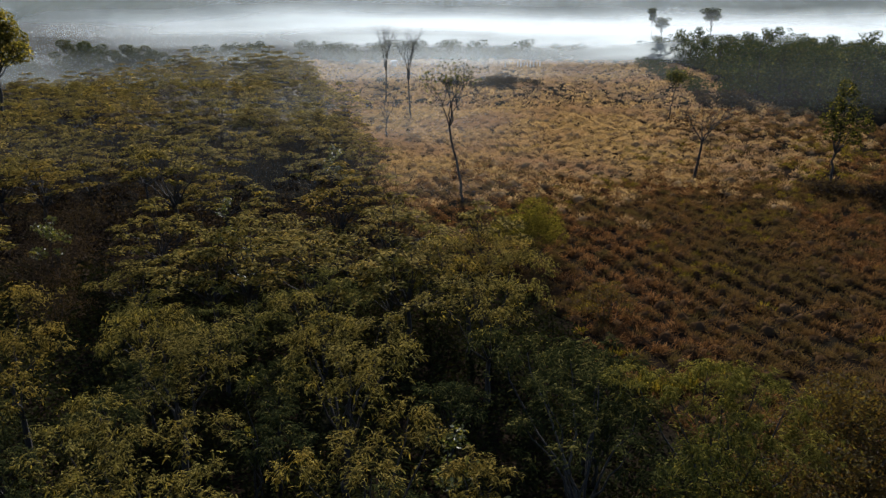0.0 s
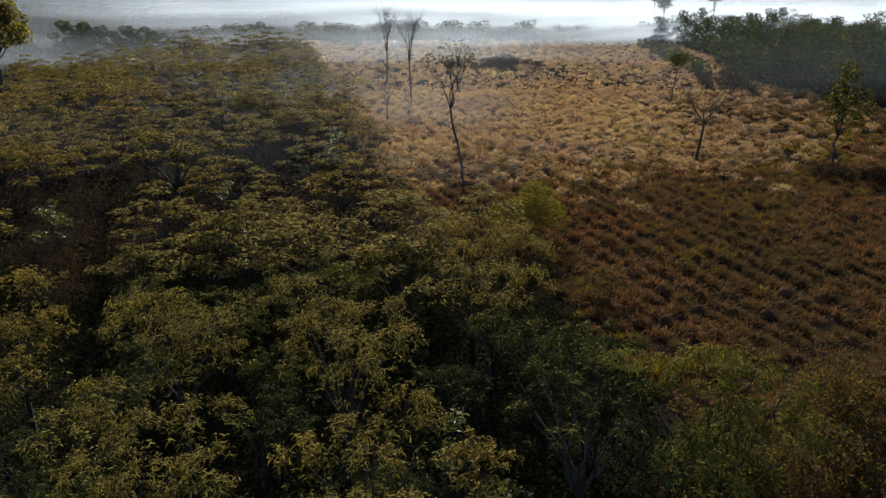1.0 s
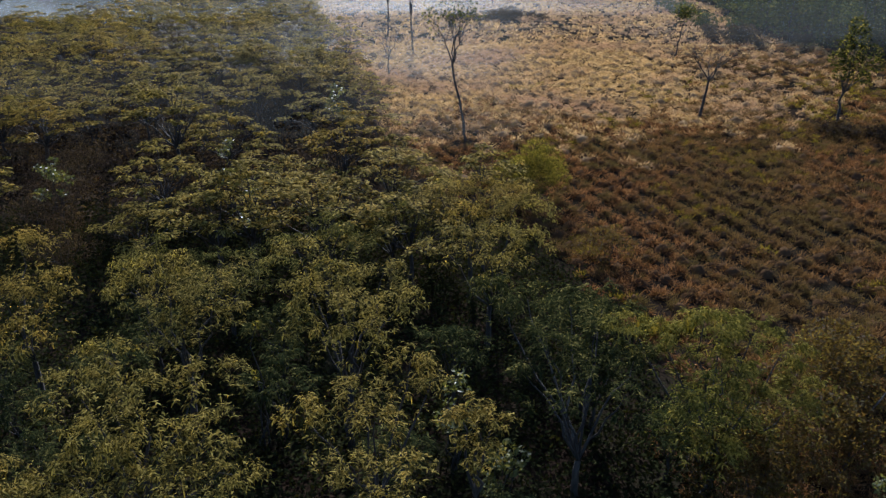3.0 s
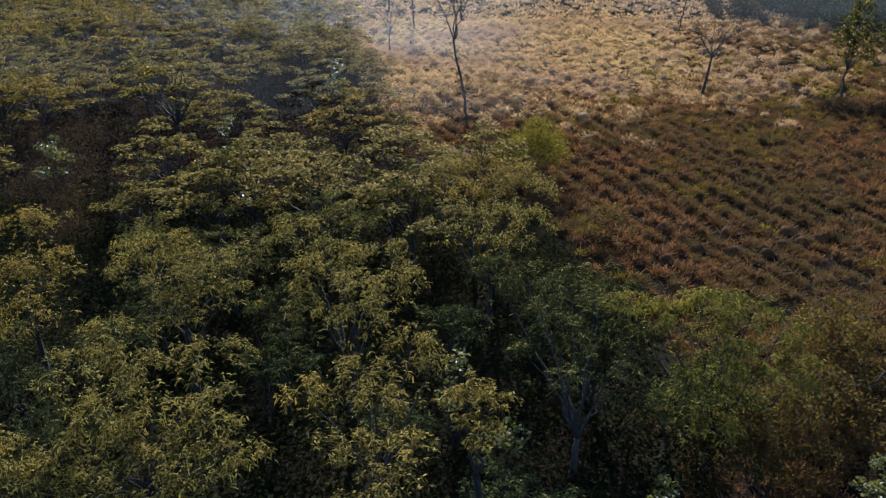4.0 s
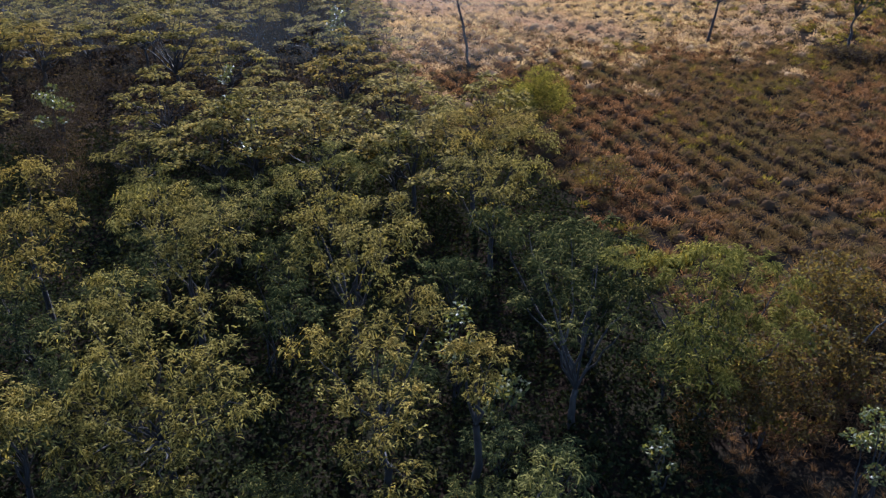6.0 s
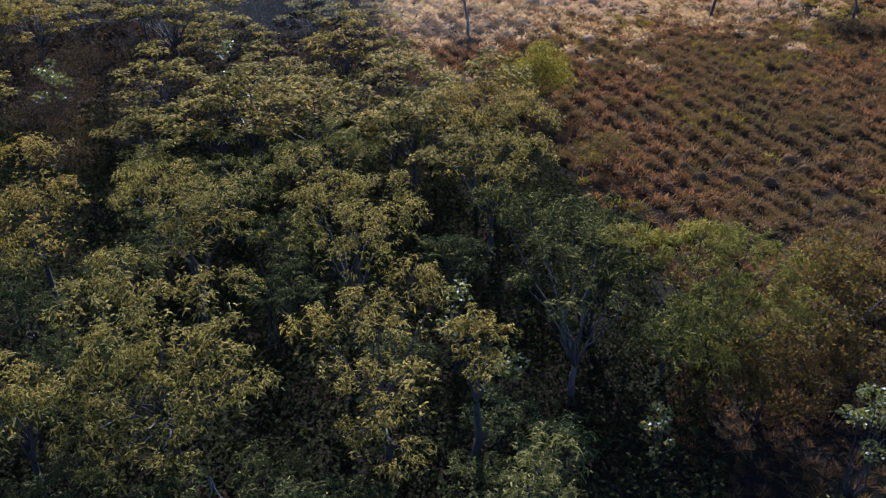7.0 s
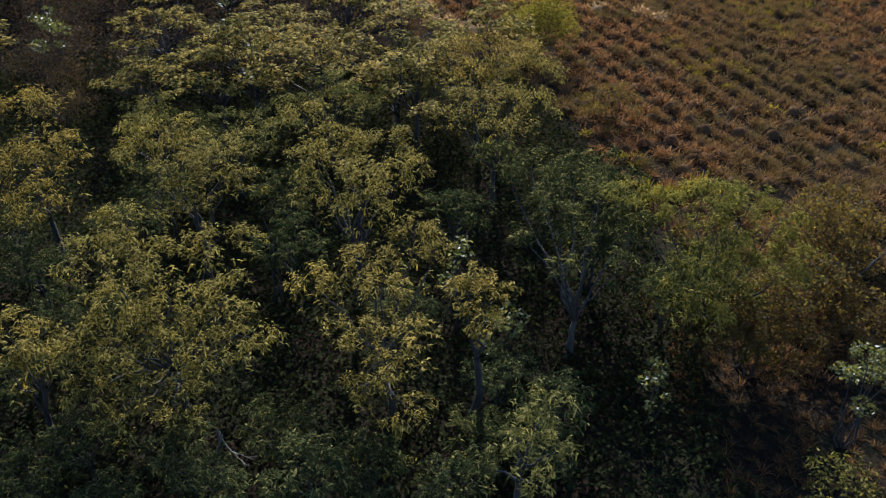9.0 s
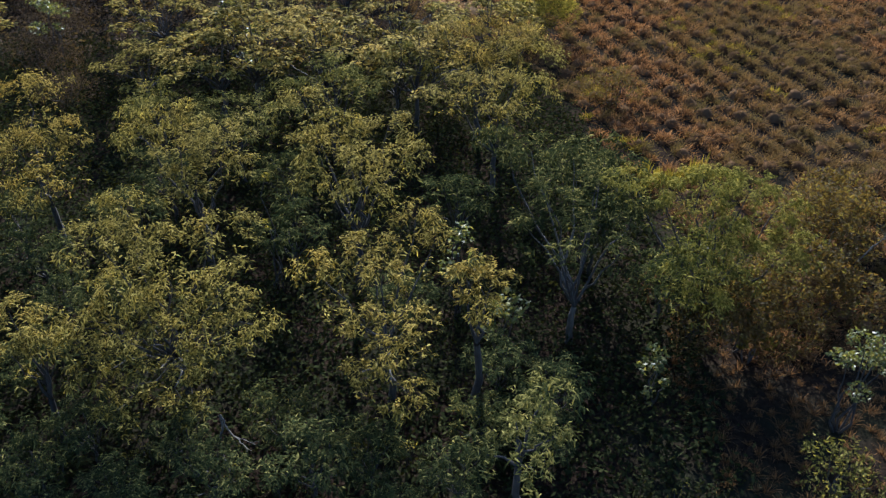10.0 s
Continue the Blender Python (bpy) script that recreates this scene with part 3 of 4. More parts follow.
tiered(27, 4.4, 19.7, [(-1.3, 3.8, 5.6, 1.3), (0.3, 5.0, 5.2, 1.0), (-0.9, 1.8, 5.2, 1.1), (0.9, 2.3, 5.5, 0.9), (-0.6, -0.9, 4.7, 0.5), (1.2, -0.8, 4.8, 0.5), (-2.5, 4.9, 5.7, 1.0), (-1.7, 0.9, 4.6, 0.8), (1.9, 1.2, 5.0, 0.9), (1.3, 3.8, 5.2, 0.9), (0.2, 0.6, 4.9, 0.8)], LEAF_DARK, "dark green tree with a pale forked trunk, shade in its leaf colour", 55.0, 0.17, 2, bark=BARK_PALE, group="dark trees", fork=0.3, low_leaves=0.08)
tiered(28, 2.0, 28.9, [(1.5, 3.6, 5.9, 1.8), (-0.7, -0.2, 6.0, 1.3), (1.4, -0.2, 5.8, 1.4), (-2.2, -1.4, 5.8, 0.9), (0.1, -2.0, 5.6, 1.1)], LEAF_OLIVE, OLIVE_LABEL)
tiered(30, 1.5, 34.0, [(-1.6, 0.2, 6.0, 1.2), (0.2, 0.6, 6.2, 1.3), (1.7, -0.4, 6.0, 1.2), (-0.4, -1.5, 5.7, 1.1), (2.2, 1.2, 5.7, 1.0), (0.9, -2.2, 5.5, 0.9)], LEAF_OLIVE, OLIVE_LABEL)
tiered(29, 2.2, 11.6, [(0.34, 0.62, 5.3, 0.68), (0.58, -0.1, 4.75, 0.48), (-0.24, 0.0, 4.7, 0.48), (0.13, -0.6, 4.0, 0.42), (-1.0, 0.35, 3.5, 0.42), (-0.3, 0.9, 4.3, 0.4)], LEAF_PALE, "young feathery tree with pale green arching leaves", 62.0, 0.15, 2, group="", fork=0.62, wide=0.09, low_leaves=0.02)
# fillers for the dark gaps between crowns, shade put into their leaf colour
dark = plantation_tree(17, 5.2, 2.0, 10, LEAF_DARK, 20.0, 0.27, 2, "dark green feathery tree with shade in its leaf colour", 5.4, 24.4, 30, group="dark trees", fork=0.3)
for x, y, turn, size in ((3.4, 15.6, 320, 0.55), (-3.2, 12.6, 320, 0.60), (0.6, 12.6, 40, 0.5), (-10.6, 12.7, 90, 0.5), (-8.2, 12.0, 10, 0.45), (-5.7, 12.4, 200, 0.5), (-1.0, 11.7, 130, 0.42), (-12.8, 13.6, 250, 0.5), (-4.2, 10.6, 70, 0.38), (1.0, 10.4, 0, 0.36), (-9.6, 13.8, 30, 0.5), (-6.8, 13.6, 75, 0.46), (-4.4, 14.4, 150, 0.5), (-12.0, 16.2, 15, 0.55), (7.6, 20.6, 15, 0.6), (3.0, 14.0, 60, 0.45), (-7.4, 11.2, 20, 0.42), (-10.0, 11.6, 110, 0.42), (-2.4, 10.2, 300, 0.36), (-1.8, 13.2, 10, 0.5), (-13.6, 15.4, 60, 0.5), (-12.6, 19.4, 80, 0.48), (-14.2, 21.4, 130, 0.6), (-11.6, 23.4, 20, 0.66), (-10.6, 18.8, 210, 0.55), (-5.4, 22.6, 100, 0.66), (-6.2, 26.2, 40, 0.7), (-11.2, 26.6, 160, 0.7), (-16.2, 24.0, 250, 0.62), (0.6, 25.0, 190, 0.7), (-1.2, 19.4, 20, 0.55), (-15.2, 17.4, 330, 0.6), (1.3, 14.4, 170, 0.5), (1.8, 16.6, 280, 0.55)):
    again(dark, x, y, turn, size, "low dark feathery tree filling a gap, shade in its leaf colour")
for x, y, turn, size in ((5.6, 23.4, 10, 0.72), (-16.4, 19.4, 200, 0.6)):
    again(dark, x, y, turn, size, "low dark feathery tree filling a gap, shade in its leaf colour")

# ---------------------------------------------------------------- shrubs along the near field
tiered(31, 8.6, 19.9, [(-0.6, 0.2, 6.6, 1.0), (1.1, 0.6, 6.0, 1.1), (-1.7, 0.5, 6.0, 1.0), (-2.4, 1.5, 5.8, 0.9), (-0.2, -0.5, 5.5, 1.2), (2.4, 1.2, 5.0, 1.0), (-1.3, -1.7, 4.9, 1.0), (0.8, -0.7, 4.5, 1.2), (2.8, 0.4, 4.0, 1.2), (-0.6, -2.0, 3.8, 1.0), (0.6, 1.8, 5.6, 1.0)], LEAF_YELLOW, "large arching yellow-green shrub at the edge of the field", 55.0, 0.16, 2, name="arching_shrub", category="shrub", group="", fork=0.12)
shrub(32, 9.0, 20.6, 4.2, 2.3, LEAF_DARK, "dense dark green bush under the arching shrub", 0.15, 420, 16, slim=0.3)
shrub(33, 14.2, 24.0, 3.6, 2.3, LEAF_RUST, "tall olive-brown bush between shrub and field", 0.15, 700, 14, slim=0.35)
shrub(34, 10.0, 19.4, 3.4, 2.3, LEAF_RUST, "rust-brown withering shrub beside bracken", 0.15, 750, 14, slim=0.35)
shrub(35, 13.4, 20.9, 2.7, 2.2, LEAF_RUST, "rust-brown withering shrub with green shoots", 0.15, 700, 12, slim=0.35)
shrub(36, 16.2, 26.6, 2.6, 2.1, LEAF_RUST, "dull olive-brown shrub in the brown field", 0.15, 800, 13)
shrub(37, 5.7, 49.0, 4.4, 2.9, LEAF_BUSH, "dense rounded yellow-green shrub", 0.15, 1000, 17, slim=0.25)
shrub(38, 9.1, 38.6, 2.2, 1.7, LEAF_RUST, "low sparse brownish-green shrub in dry grass", 0.14, 700, 10, slim=0.3)
shrub(39, 12.1, 15.7, 4.9, 0.95, LEAF_GLOSSY, "tall shrub with glossy bright green leaves", 0.13, 900, 10)
shrub(40, 6.6, 16.8, 2.7, 0.6, LEAF_GLOSSY, "slender sapling with shiny pale leaves", 0.16, 800, 8, stems=3)
shrub(42, 11.0, 13.4, 1.6, 1.3, LEAF_PALE, "low olive bush on bare ground", 0.13, 420, 9, slim=0.35)
shrub(41, 10.3, 18.7, 2.0, 0.6, LEAF_YELLOW, "small yellow-green bush beside bracken", 0.16, 900, 6, stems=3)
for k, (x, y, h) in enumerate(((-5.6, 13.0, 1.5), (-6.7, 13.4, 1.3), (-4.3, 12.8, 1.4), (-2.4, 14.0, 1.5), (-0.8, 14.2, 1.3), (-10.5, 13.3, 1.4), (6.6, 12.9, 1.2), (-3.4, 12.9, 1.1), (-8.3, 14.0, 1.2))):
    shrub(150 + k, x, y, h, 0.34, LEAF_PALE, "small pale green sapling on the dark ground", 0.085, 900, 5, "sapling", 3, 0.3, group="small saplings")
for k, (x, y, h, r) in enumerate(((-24.8, 47, 2.6, 3.0), (-26.5, 52.5, 3.2, 3.4), (-36, 90, 4.5, 2.6), (-6.0, 66, 4.2, 2.4), (-4.6, 58, 3.8, 2.2), (-8.0, 75, 4.4, 2.4), (-10, 84, 4.6, 2.6), (-3.0, 51, 3.0, 1.8), (-22, 41, 2.2, 2.0), (-20.5, 38, 1.9, 2.2), (-24.2, 43.0, 2.2, 2.4), (-18.5, 41.4, 2.0, 1.6), (-20, 62, 5.0, 2.4), (-30, 74, 5.4, 2.6), (-15, 72, 5.2, 2.4), (-38, 66, 5.2, 2.4), (-44, 84, 5.6, 2.8), (-22, 92, 5.8, 2.8))):
    shrub(50 + k, x, y, h, r, LEAF_DULL, "leafless dull brown thicket among the trees", 0.13, 420, 11, "thicket", 7, 0.25, group="brown thickets")


for k, (x, y, h, r) in enumerate(((-13.4, 46.0, 5.6, 1.1), (-10.2, 38.5, 5.8, 0.9), (-9.0, 64.0, 6.2, 1.2), (1.9, 18.2, 4.6, 0.8), (-23.5, 44.0, 5.2, 1.2), (0.6, 20.6, 5.0, 0.8))):
    shrub(110 + k, x, y, h, r, LEAF_GLOSSY, "slender shrub with glinting pale leaves among the trees", 0.2, 420, 9, "glossy_shrub", group="glossy shrubs")
shrub(118, -6.0, 21.9, 5.6, 0.4, LEAF_YELLOW, "small bright yellow sapling between tree crowns", 0.12, 1300, 3, "sapling", 3)


# ---------------------------------------------------------------- plantation further off
def edge(y):
    """Right-hand edge of the plantation."""
    return float(np.interp(y, (30, 36, 42, 46, 50, 58, 80, 110, 165, 190), (0.0, 5.0, 4.0, 0.6, -1.6, -3.2, -8.0, -14.8, -29.0, -35.0)))


mid = [
    plantation_tree(61, 6.2, 3.0, 14, LEAF_CANOPY, 15.0, 0.24, 2, OLIVE_LABEL, -6.0, 36.0, 0, limbs=False),
    plantation_tree(62, 5.8, 3.1, 15, LEAF_CANOPY, 15.0, 0.24, 2, OLIVE_LABEL, -1.4, 35.2, 90, limbs=False),
    plantation_tree(63, 6.5, 2.9, 14, LEAF_CANOPY, 15.0, 0.24, 2, OLIVE_LABEL, -11.0, 35.0, 200, limbs=False),
]
far = [
    plantation_tree(64, 6.3, 3.0, 16, LEAF_CANOPY, 10.0, 0.34, 1, OLIVE_LABEL, -14.0, 84.0, 0, limbs=False),
    plantation_tree(66, 6.0, 2.9, 16, LEAF_RUST, 10.0, 0.34, 1, "withering feathery tree with brownish-olive crown", -17.0, 78.0, 40, limbs=False),
    plantation_tree(65, 6.8, 3.0, 16, LEAF_CANOPY, 10.0, 0.34, 1, OLIVE_LABEL, -20.0, 84.0, 90, limbs=False),
]
for row in range(2):   # unseen trees added beneath and behind the camera to block low sky light
    for k in range(7):
        again((kinds if row == 0 else mid)[k % 3], -24 + 4.8 * k + row, 3.2 - 4.8 * row, 47 * k + 90 * row, 0.92)
pick = random.Random(7)
y = 36.5
while y < 172:
    x = edge(y) - 1.4 - pick.uniform(0, 1.6)
    x_end = max(-0.64 * y - 6, -75)
    while x > x_end:
        limit = float(np.interp(-x, (0, 30, 60, 75), (190, 178, 150, 128)))
        open_gap = any((x - a) ** 2 + (y - b) ** 2 < r * r for a, b, r in ((-24.8, 47, 5.6), (-26.5, 52.5, 4.4), (-21.0, 41.0, 4.6), (-20.0, 37.0, 4.4), (-27.5, 42.5, 3.6), (-15.5, 45, 2.2), (-10.4, 42.5, 2.0), (-36, 90, 3), (-5, 36, 1.5), (4.5, 42.0, 3.6), (-18.0, 62.0, 2.6), (-13.0, 57.0, 2.2)))
        if y < limit and not open_gap and pick.random() > 0.12:
            src = mid[pick.randrange(3)] if y < 72 else far[(0, 2, 0, 2, 0, 2, 1)[pick.randrange(7)]]
            vary = 1.0 if y < 72 else 0.5
            again(src, x + pick.uniform(-0.9, 0.9), y + pick.uniform(-0.9, 0.9), pick.uniform(0, 360), 0.95 + vary * pick.uniform(-0.28, 0.14), tall=1.0 + vary * pick.uniform(-0.12, 0.25))
        x -= 4.6 + pick.uniform(-0.7, 0.9)
    y += 4.5 + 0.011 * y

for x, y, turn, size in ((-53.0, 160, 20, 1.3), (-50.0, 164, 80, 1.2), (-40.5, 160, 140, 1.3), (-36.0, 163, 200, 1.36), (-33.0, 158, 260, 1.25), (-29.5, 160, 310, 1.2), (-45.0, 157, 50, 1.1)):
    again(far[0], x, y, turn, size, "flat-topped feathery tree standing above the plantation's far end")

# ---------------------------------------------------------------- woodland on the far side
def wood_tree(seed, height, radius, x, y, label, low=0.15, name="woodland_tree", group="woodland trees", leaf=LEAF_FAR, dense=36, leaf_size=0.5):
    """A broad-leaved tree whose leafy tiers reach far down."""
    rng = np.random.default_rng(seed)
    ob = thing(name, x, y, label, "tree", group)
    pads = []
    for k in range(26):
        t = (k + 0.5) / 26
        ang, rr = k * 2.399 + rng.uniform(-0.4, 0.4), radius * rng.uniform(0.15, 0.95) * math.sin(math.pi * (0.18 + 0.62 * t)) ** 0.6
        pads.append((rr * math.cos(ang), rr * math.sin(ang), height * (low + (0.96 - low) * t), radius * rng.uniform(0.26, 0.44)))
    stem = tube(bent((0, 0, -0.2), (0.2, 0, height * 0.8), rng, 0.05), np.linspace(0.2, 0.05, 6))
    arms = [tube(bent((0.1, 0, pz * 0.7), (px, py, pz), rng, 0.08), np.linspace(0.07, 0.02, 6), 4) for px, py, pz, _ in pads[::3]]
    part_of("trunk", quads_mesh("trunk", *joined([stem, *arms]), BARK), ob)
    part_of("crown", quads_mesh("crown", *leaf_crown(rng, pads, dense, leaf_size, depth=0.55, flat=0.5, slim=0.6), leaf), ob)
    return ob


wood = [
    wood_tree(71, 10.5, 3.8, 62, 119, "tall dark green woodland tree with tiered crown"),
    wood_tree(72, 9.0, 3.6, 68, 115, "dark green broad-leaved woodland tree", 0.05),
]
low_tree = wood_tree(73, 5.0, 3.4, 55, 150, "low dark thicket before the wood", 0.02, "thicket", "far thickets")
y = 108.0
while y < 250:
    x = float(np.interp(y, (108, 124, 139, 184, 236, 260), (66, 57.5, 54, 63, 66, 66))) + 2
    deep = x + 46
    while x < deep and x < 0.62 * y + 14:
        again(wood[pick.randrange(2)], x + pick.uniform(-1, 1), y + pick.uniform(-1.5, 1.5), pick.uniform(0, 360), pick.uniform(0.66, 1.02))
        x += 5.4 + pick.uniform(-0.8, 1.2)
    y += 6.0 + 0.02 * y
rust_thicket = wood_tree(74, 2.6, 3.0, 48.5, 131, "low reddish-brown thicket before the wood", 0.02, "thicket", "far thickets", LEAF_DULL)
for x, y, size in ((45.5, 136, 0.6), (49.5, 126, 0.55), (51.5, 138, 0.75), (47, 144, 0.6), (54, 147, 0.8)):
    again(rust_thicket, x, y, x * 9, size)
# scattered trees and thickets in and behind the mist
for x, y, size in ((92, 262, 0.8), (98, 255, 0.85)):
    again(wood[1], x, y, x * 7, size, "lone dark tree rising out of the mist")
misty = wood_tree(76, 9.2, 4.6, -84, 178, "dense dark tree veiled by mist", 0.05, dense=190, leaf_size=0.3)
for x, y, size, tall in ((-79, 175, 1.0, 0.95), (-73.5, 178, 0.9, 0.85), (-69, 176, 0.95, 0.95), (-66, 181, 0.8, 0.9), (-97, 170, 1.0, 0.7), (-92, 172, 0.8, 0.7)):
    again(misty, x, y, x * 5, size, tall=tall)
lone = wood_tree(77, 15.8, 3.8, 94.5, 284, "lone dark tree with a high crown rising out of the mist", 0.74, group="lone trees", dense=60)
for x, y, size, tall in ((73.5, 284, 0.45, 2.25), (77.5, 286, 0.95, 0.84)):
    again(lone, x, y, x * 5, size, tall=tall)
again(wood[0], 61.5, 229, 15, 0.8, "flat-topped tree rising out of thin mist")
for k in range(38):
    x = -75 + k * 4.4 + pick.uniform(-2, 2)
    again(low_tree, x, 246 + pick.uniform(-14, 25), pick.uniform(0, 360), pick.uniform(0.7, 1.25), "low dark thicket veiled by mist")
for k in range(9):
    again(rust_thicket, 1 + k * 2.3 + pick.uniform(-1, 1), 168 + pick.uniform(-4, 4), pick.uniform(0, 360), 0.5, "low brown thicket in the open field")
for k in range(4, 14):
    again(low_tree, 51 + 0.12 * abs(k - 5) ** 1.6 + pick.uniform(-2, 2), 112 + 8 * k + pick.uniform(-4, 4), pick.uniform(0, 360), 0.6, "low dark thicket before the wood")
plantation_tree(75, 16.0, 3.6, 24, LEAF_PALE, 260, 0.36, 1, "tall broad-leaved tree with yellow-green leaves above the canopy", -51.5, 90, 0, limbs=False, name="emergent_tree", group="", fork=0.55, broad=0.55)


# ---------------------------------------------------------------- single trees in the field
def bare_tree(seed, x, y, stem, lean, spread, depth, radius, label, length, name="bare_tree", kids=3, leaf=None, leaf_size=0.3, leaf_n=0, fan=0.5, crook=0.07):
    rng = np.random.default_rng(seed)
    ob = thing(name, x, y, label, "tree")
    top = np.array([lean[0], lean[1], stem])
    part_of("trunk", quads_mesh("trunk", *tube(bent((0, 0, -0.2), top, rng, crook, 8), np.linspace(radius, radius * 0.6, 8), 8), BARK), ob)
    tips = []
    for k in range(4):
        out = []
        a = k * 1.57 + rng.uniform(-0.4, 0.4)
        twigs(rng, top, np.array([math.cos(a) * spread, math.sin(a) * spread, 1.0]), length, radius * 0.5, depth, out, tips, fan, kids)
        part_of("branch", quads_mesh("branch", *joined(out), BARK), ob)
    if leaf:
        pts = np.array(tips)
        c = np.repeat(pts, leaf_n, 0) + rng.normal(size=(len(pts) * leaf_n, 3)) * leaf_size * 1.3
        part_of("crown", quads_mesh("crown", *leaflets(c, leaf_size * rng.uniform(0.6, 1.4, len(c)), rng, 0.3, 0.5), leaf), ob)
    return ob


bare_tree(81, 25.0, 74.9, 3.9, (0.5, 0), 0.75, 3, 0.16, "small leafless tree with spreading bare branches", 1.85, crook=0.03)
plantation_tree(82, 10.0, 0, 0, LEAF_DARK, 240, 0.3, 1, "slender tree with dense dark green leaf clumps", 37.0, 71.8, broad=1.0, name="field_tree", group="", fork=0.3, tiers=[
    (0.3, 0, 9.2, 0.9), (0.6, 0.1, 8.2, 1.1), (-0.3, 0.2, 7.5, 0.9), (1.8, -0.2, 6.6, 1.1), (0.4, 0.4, 6.5, 1.2), (-1.1, 0, 6.2, 0.8), (2.7, 0, 5.6, 0.8), (0.8, 0.3, 5.3, 1.1), (-0.6, -0.3, 4.9, 0.8), (1.9, 0.3, 4.5, 0.7)])
bare_tree(83, 31.8, 109.5, 4.6, (0.7, 0), 0.4, 1, 0.12, "thin leaning tree with a small dark crown", 1.6, "field_tree", leaf=LEAF_DARK, leaf_size=0.36, leaf_n=40)
bare_tree(84, 1.95, 65.6, 6.6, (-1.3, 0), 0.3, 2, 0.14, "tall thin leaning tree with sparse leaves in dry grass", 2.25, "field_tree", leaf=LEAF_DARK, leaf_size=0.26, leaf_n=13, fan=0.36, crook=0.03)
bare_tree(85, -5.1, 118.0, 5.6, (-0.2, 0), 0.13, 3, 0.17, "tall leafless tree with upswept bare branches", 2.9, fan=0.2, crook=0.02)
bare_tree(86, -10.0, 134.0, 5.8, (0.1, 0), 0.13, 3, 0.17, "tall leafless tree veiled by mist", 2.9, fan=0.2, crook=0.02)
bare_tree(87, -7.4, 98.0, 2.6, (0.2, 0), 0.5, 3, 0.12, "leafless twiggy sapling beside the plantation", 2.1)

for k, (x, y, h, r) in enumerate(((35.2, 68.0, 0.9, 2.2), (38.6, 66.0, 1.0, 2.4), (41.0, 63.0, 0.9, 2.4), (12.2, 171, 1.1, 5.0))):
    shrub(95 + k, x, y, h, r, LEAF_DULL, "low spreading dark brown scrub in dry grass", 0.2, 420, 12, "scrub", group="dark scrub")

# ---------------------------------------------------------------- grass and weeds
grow = np.random.default_rng(91)


def jitter_grid(x0, x1, y0, y1, step, rng):
    xs, ys = np.arange(x0, x1, step), np.arange(y0, y1, step)
    gx, gy = np.meshgrid(xs, ys)
    p = np.stack([gx, gy], -1).reshape(-1, 2)
    return p + rng.uniform(-0.45, 0.45, p.shape) * step


def in_field(p):
    left = np.interp(p[:, 1], (12, 20, 26, 30, 38, 46, 50, 80, 110, 165, 250), (9.5, 10.5, 10.5, 8.5, 7.0, 3.0, -2.5, -9.0, -15.0, -29.0, -60.0))
    right = np.interp(p[:, 1], (0, 108, 124, 139, 184, 236, 260), (70, 70, 59, 55, 64, 68, 68))
    view = 0.63 * p[:, 1] + 5
    return (p[:, 0] > left) & (p[:, 0] < np.minimum(right, view))


# brown bracken and grass in slanting rows
ROW = np.array([0.39, -0.921])
u, w = np.meshgrid(np.arange(-80, 24, 0.42), np.arange(-44, 76, 1.55))
across = np.array([0.921, 0.39])
rows_xy = np.array([10.0, 30.0]) + u.reshape(-1, 1) * ROW + w.reshape(-1, 1) * across
rows_xy += grow.normal(size=(len(rows_xy), 1)) * 0.45 * ROW + grow.normal(size=(len(rows_xy), 1)) * 0.12 * across
rows_xy[:, 0] += 0.3 * np.sin(rows_xy[:, 1] * 0.35 + rows_xy[:, 0] * 0.21) + 0.1 * np.sin(rows_xy[:, 1] * 0.9)
rows_xy = np.concatenate([rows_xy, rows_xy[::14] + grow.normal(size=rows_xy[::14].shape) * 0.7])
keep = in_field(rows_xy) & (rows_xy[:, 1] > 19) & (rows_xy[:, 1] < 78 + 6 * np.sin(rows_xy[:, 0] * 0.3))
rows_xy = rows_xy[keep & (grow.uniform(size=len(rows_xy)) < np.clip(2.0 - rows_xy[:, 1] / 56, 0.15, 0.95))]
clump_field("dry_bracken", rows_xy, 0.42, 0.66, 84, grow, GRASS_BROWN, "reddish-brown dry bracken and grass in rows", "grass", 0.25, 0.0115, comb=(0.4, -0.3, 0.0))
p = jitter_grid(-20, 62, 48, 128, 1.45, grow)
p = p[in_field(p) & (grow.uniform(size=len(p)) < np.clip((p[:, 1] - 56 - 0.25 * p[:, 0] + 5 * np.sin(p[:, 0] * 0.37 + p[:, 1] * 0.15)) / 22, 0, 0.95) * np.clip(1.85 - p[:, 0] / 28, 0.24, 1))]
clump_field("straw_grass", p, 0.68, 0.85, 115, grow, GRASS_STRAW, "straw-yellow bunch grass in the open field", "grass", 0.24, 0.018, THATCH_STRAW, (0.25, -0.1, 0.0))
p = jitter_grid(-20, 50, 56, 128, 1.05, grow)
p = p[in_field(p) & (grow.uniform(size=len(p)) < np.clip((p[:, 1] - 58 - 0.25 * p[:, 0]) / 16, 0, 0.9) * np.clip(1.85 - p[:, 0] / 28, 0.1, 1))]
clump_field("short_straw", p, 0.5, 0.28, 24, grow, GRASS_STRAW, "short matted straw between the grass bunches", "grass", 0.16, 0.022, THATCH_STRAW)
p = jitter_grid(14, 62, 70, 128, 1.6, grow)
p = p[in_field(p) & (grow.uniform(size=len(p)) > np.clip(1.85 - p[:, 0] / 28, 0.24, 1))]
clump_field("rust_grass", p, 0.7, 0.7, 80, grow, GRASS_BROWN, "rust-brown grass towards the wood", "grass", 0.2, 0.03)
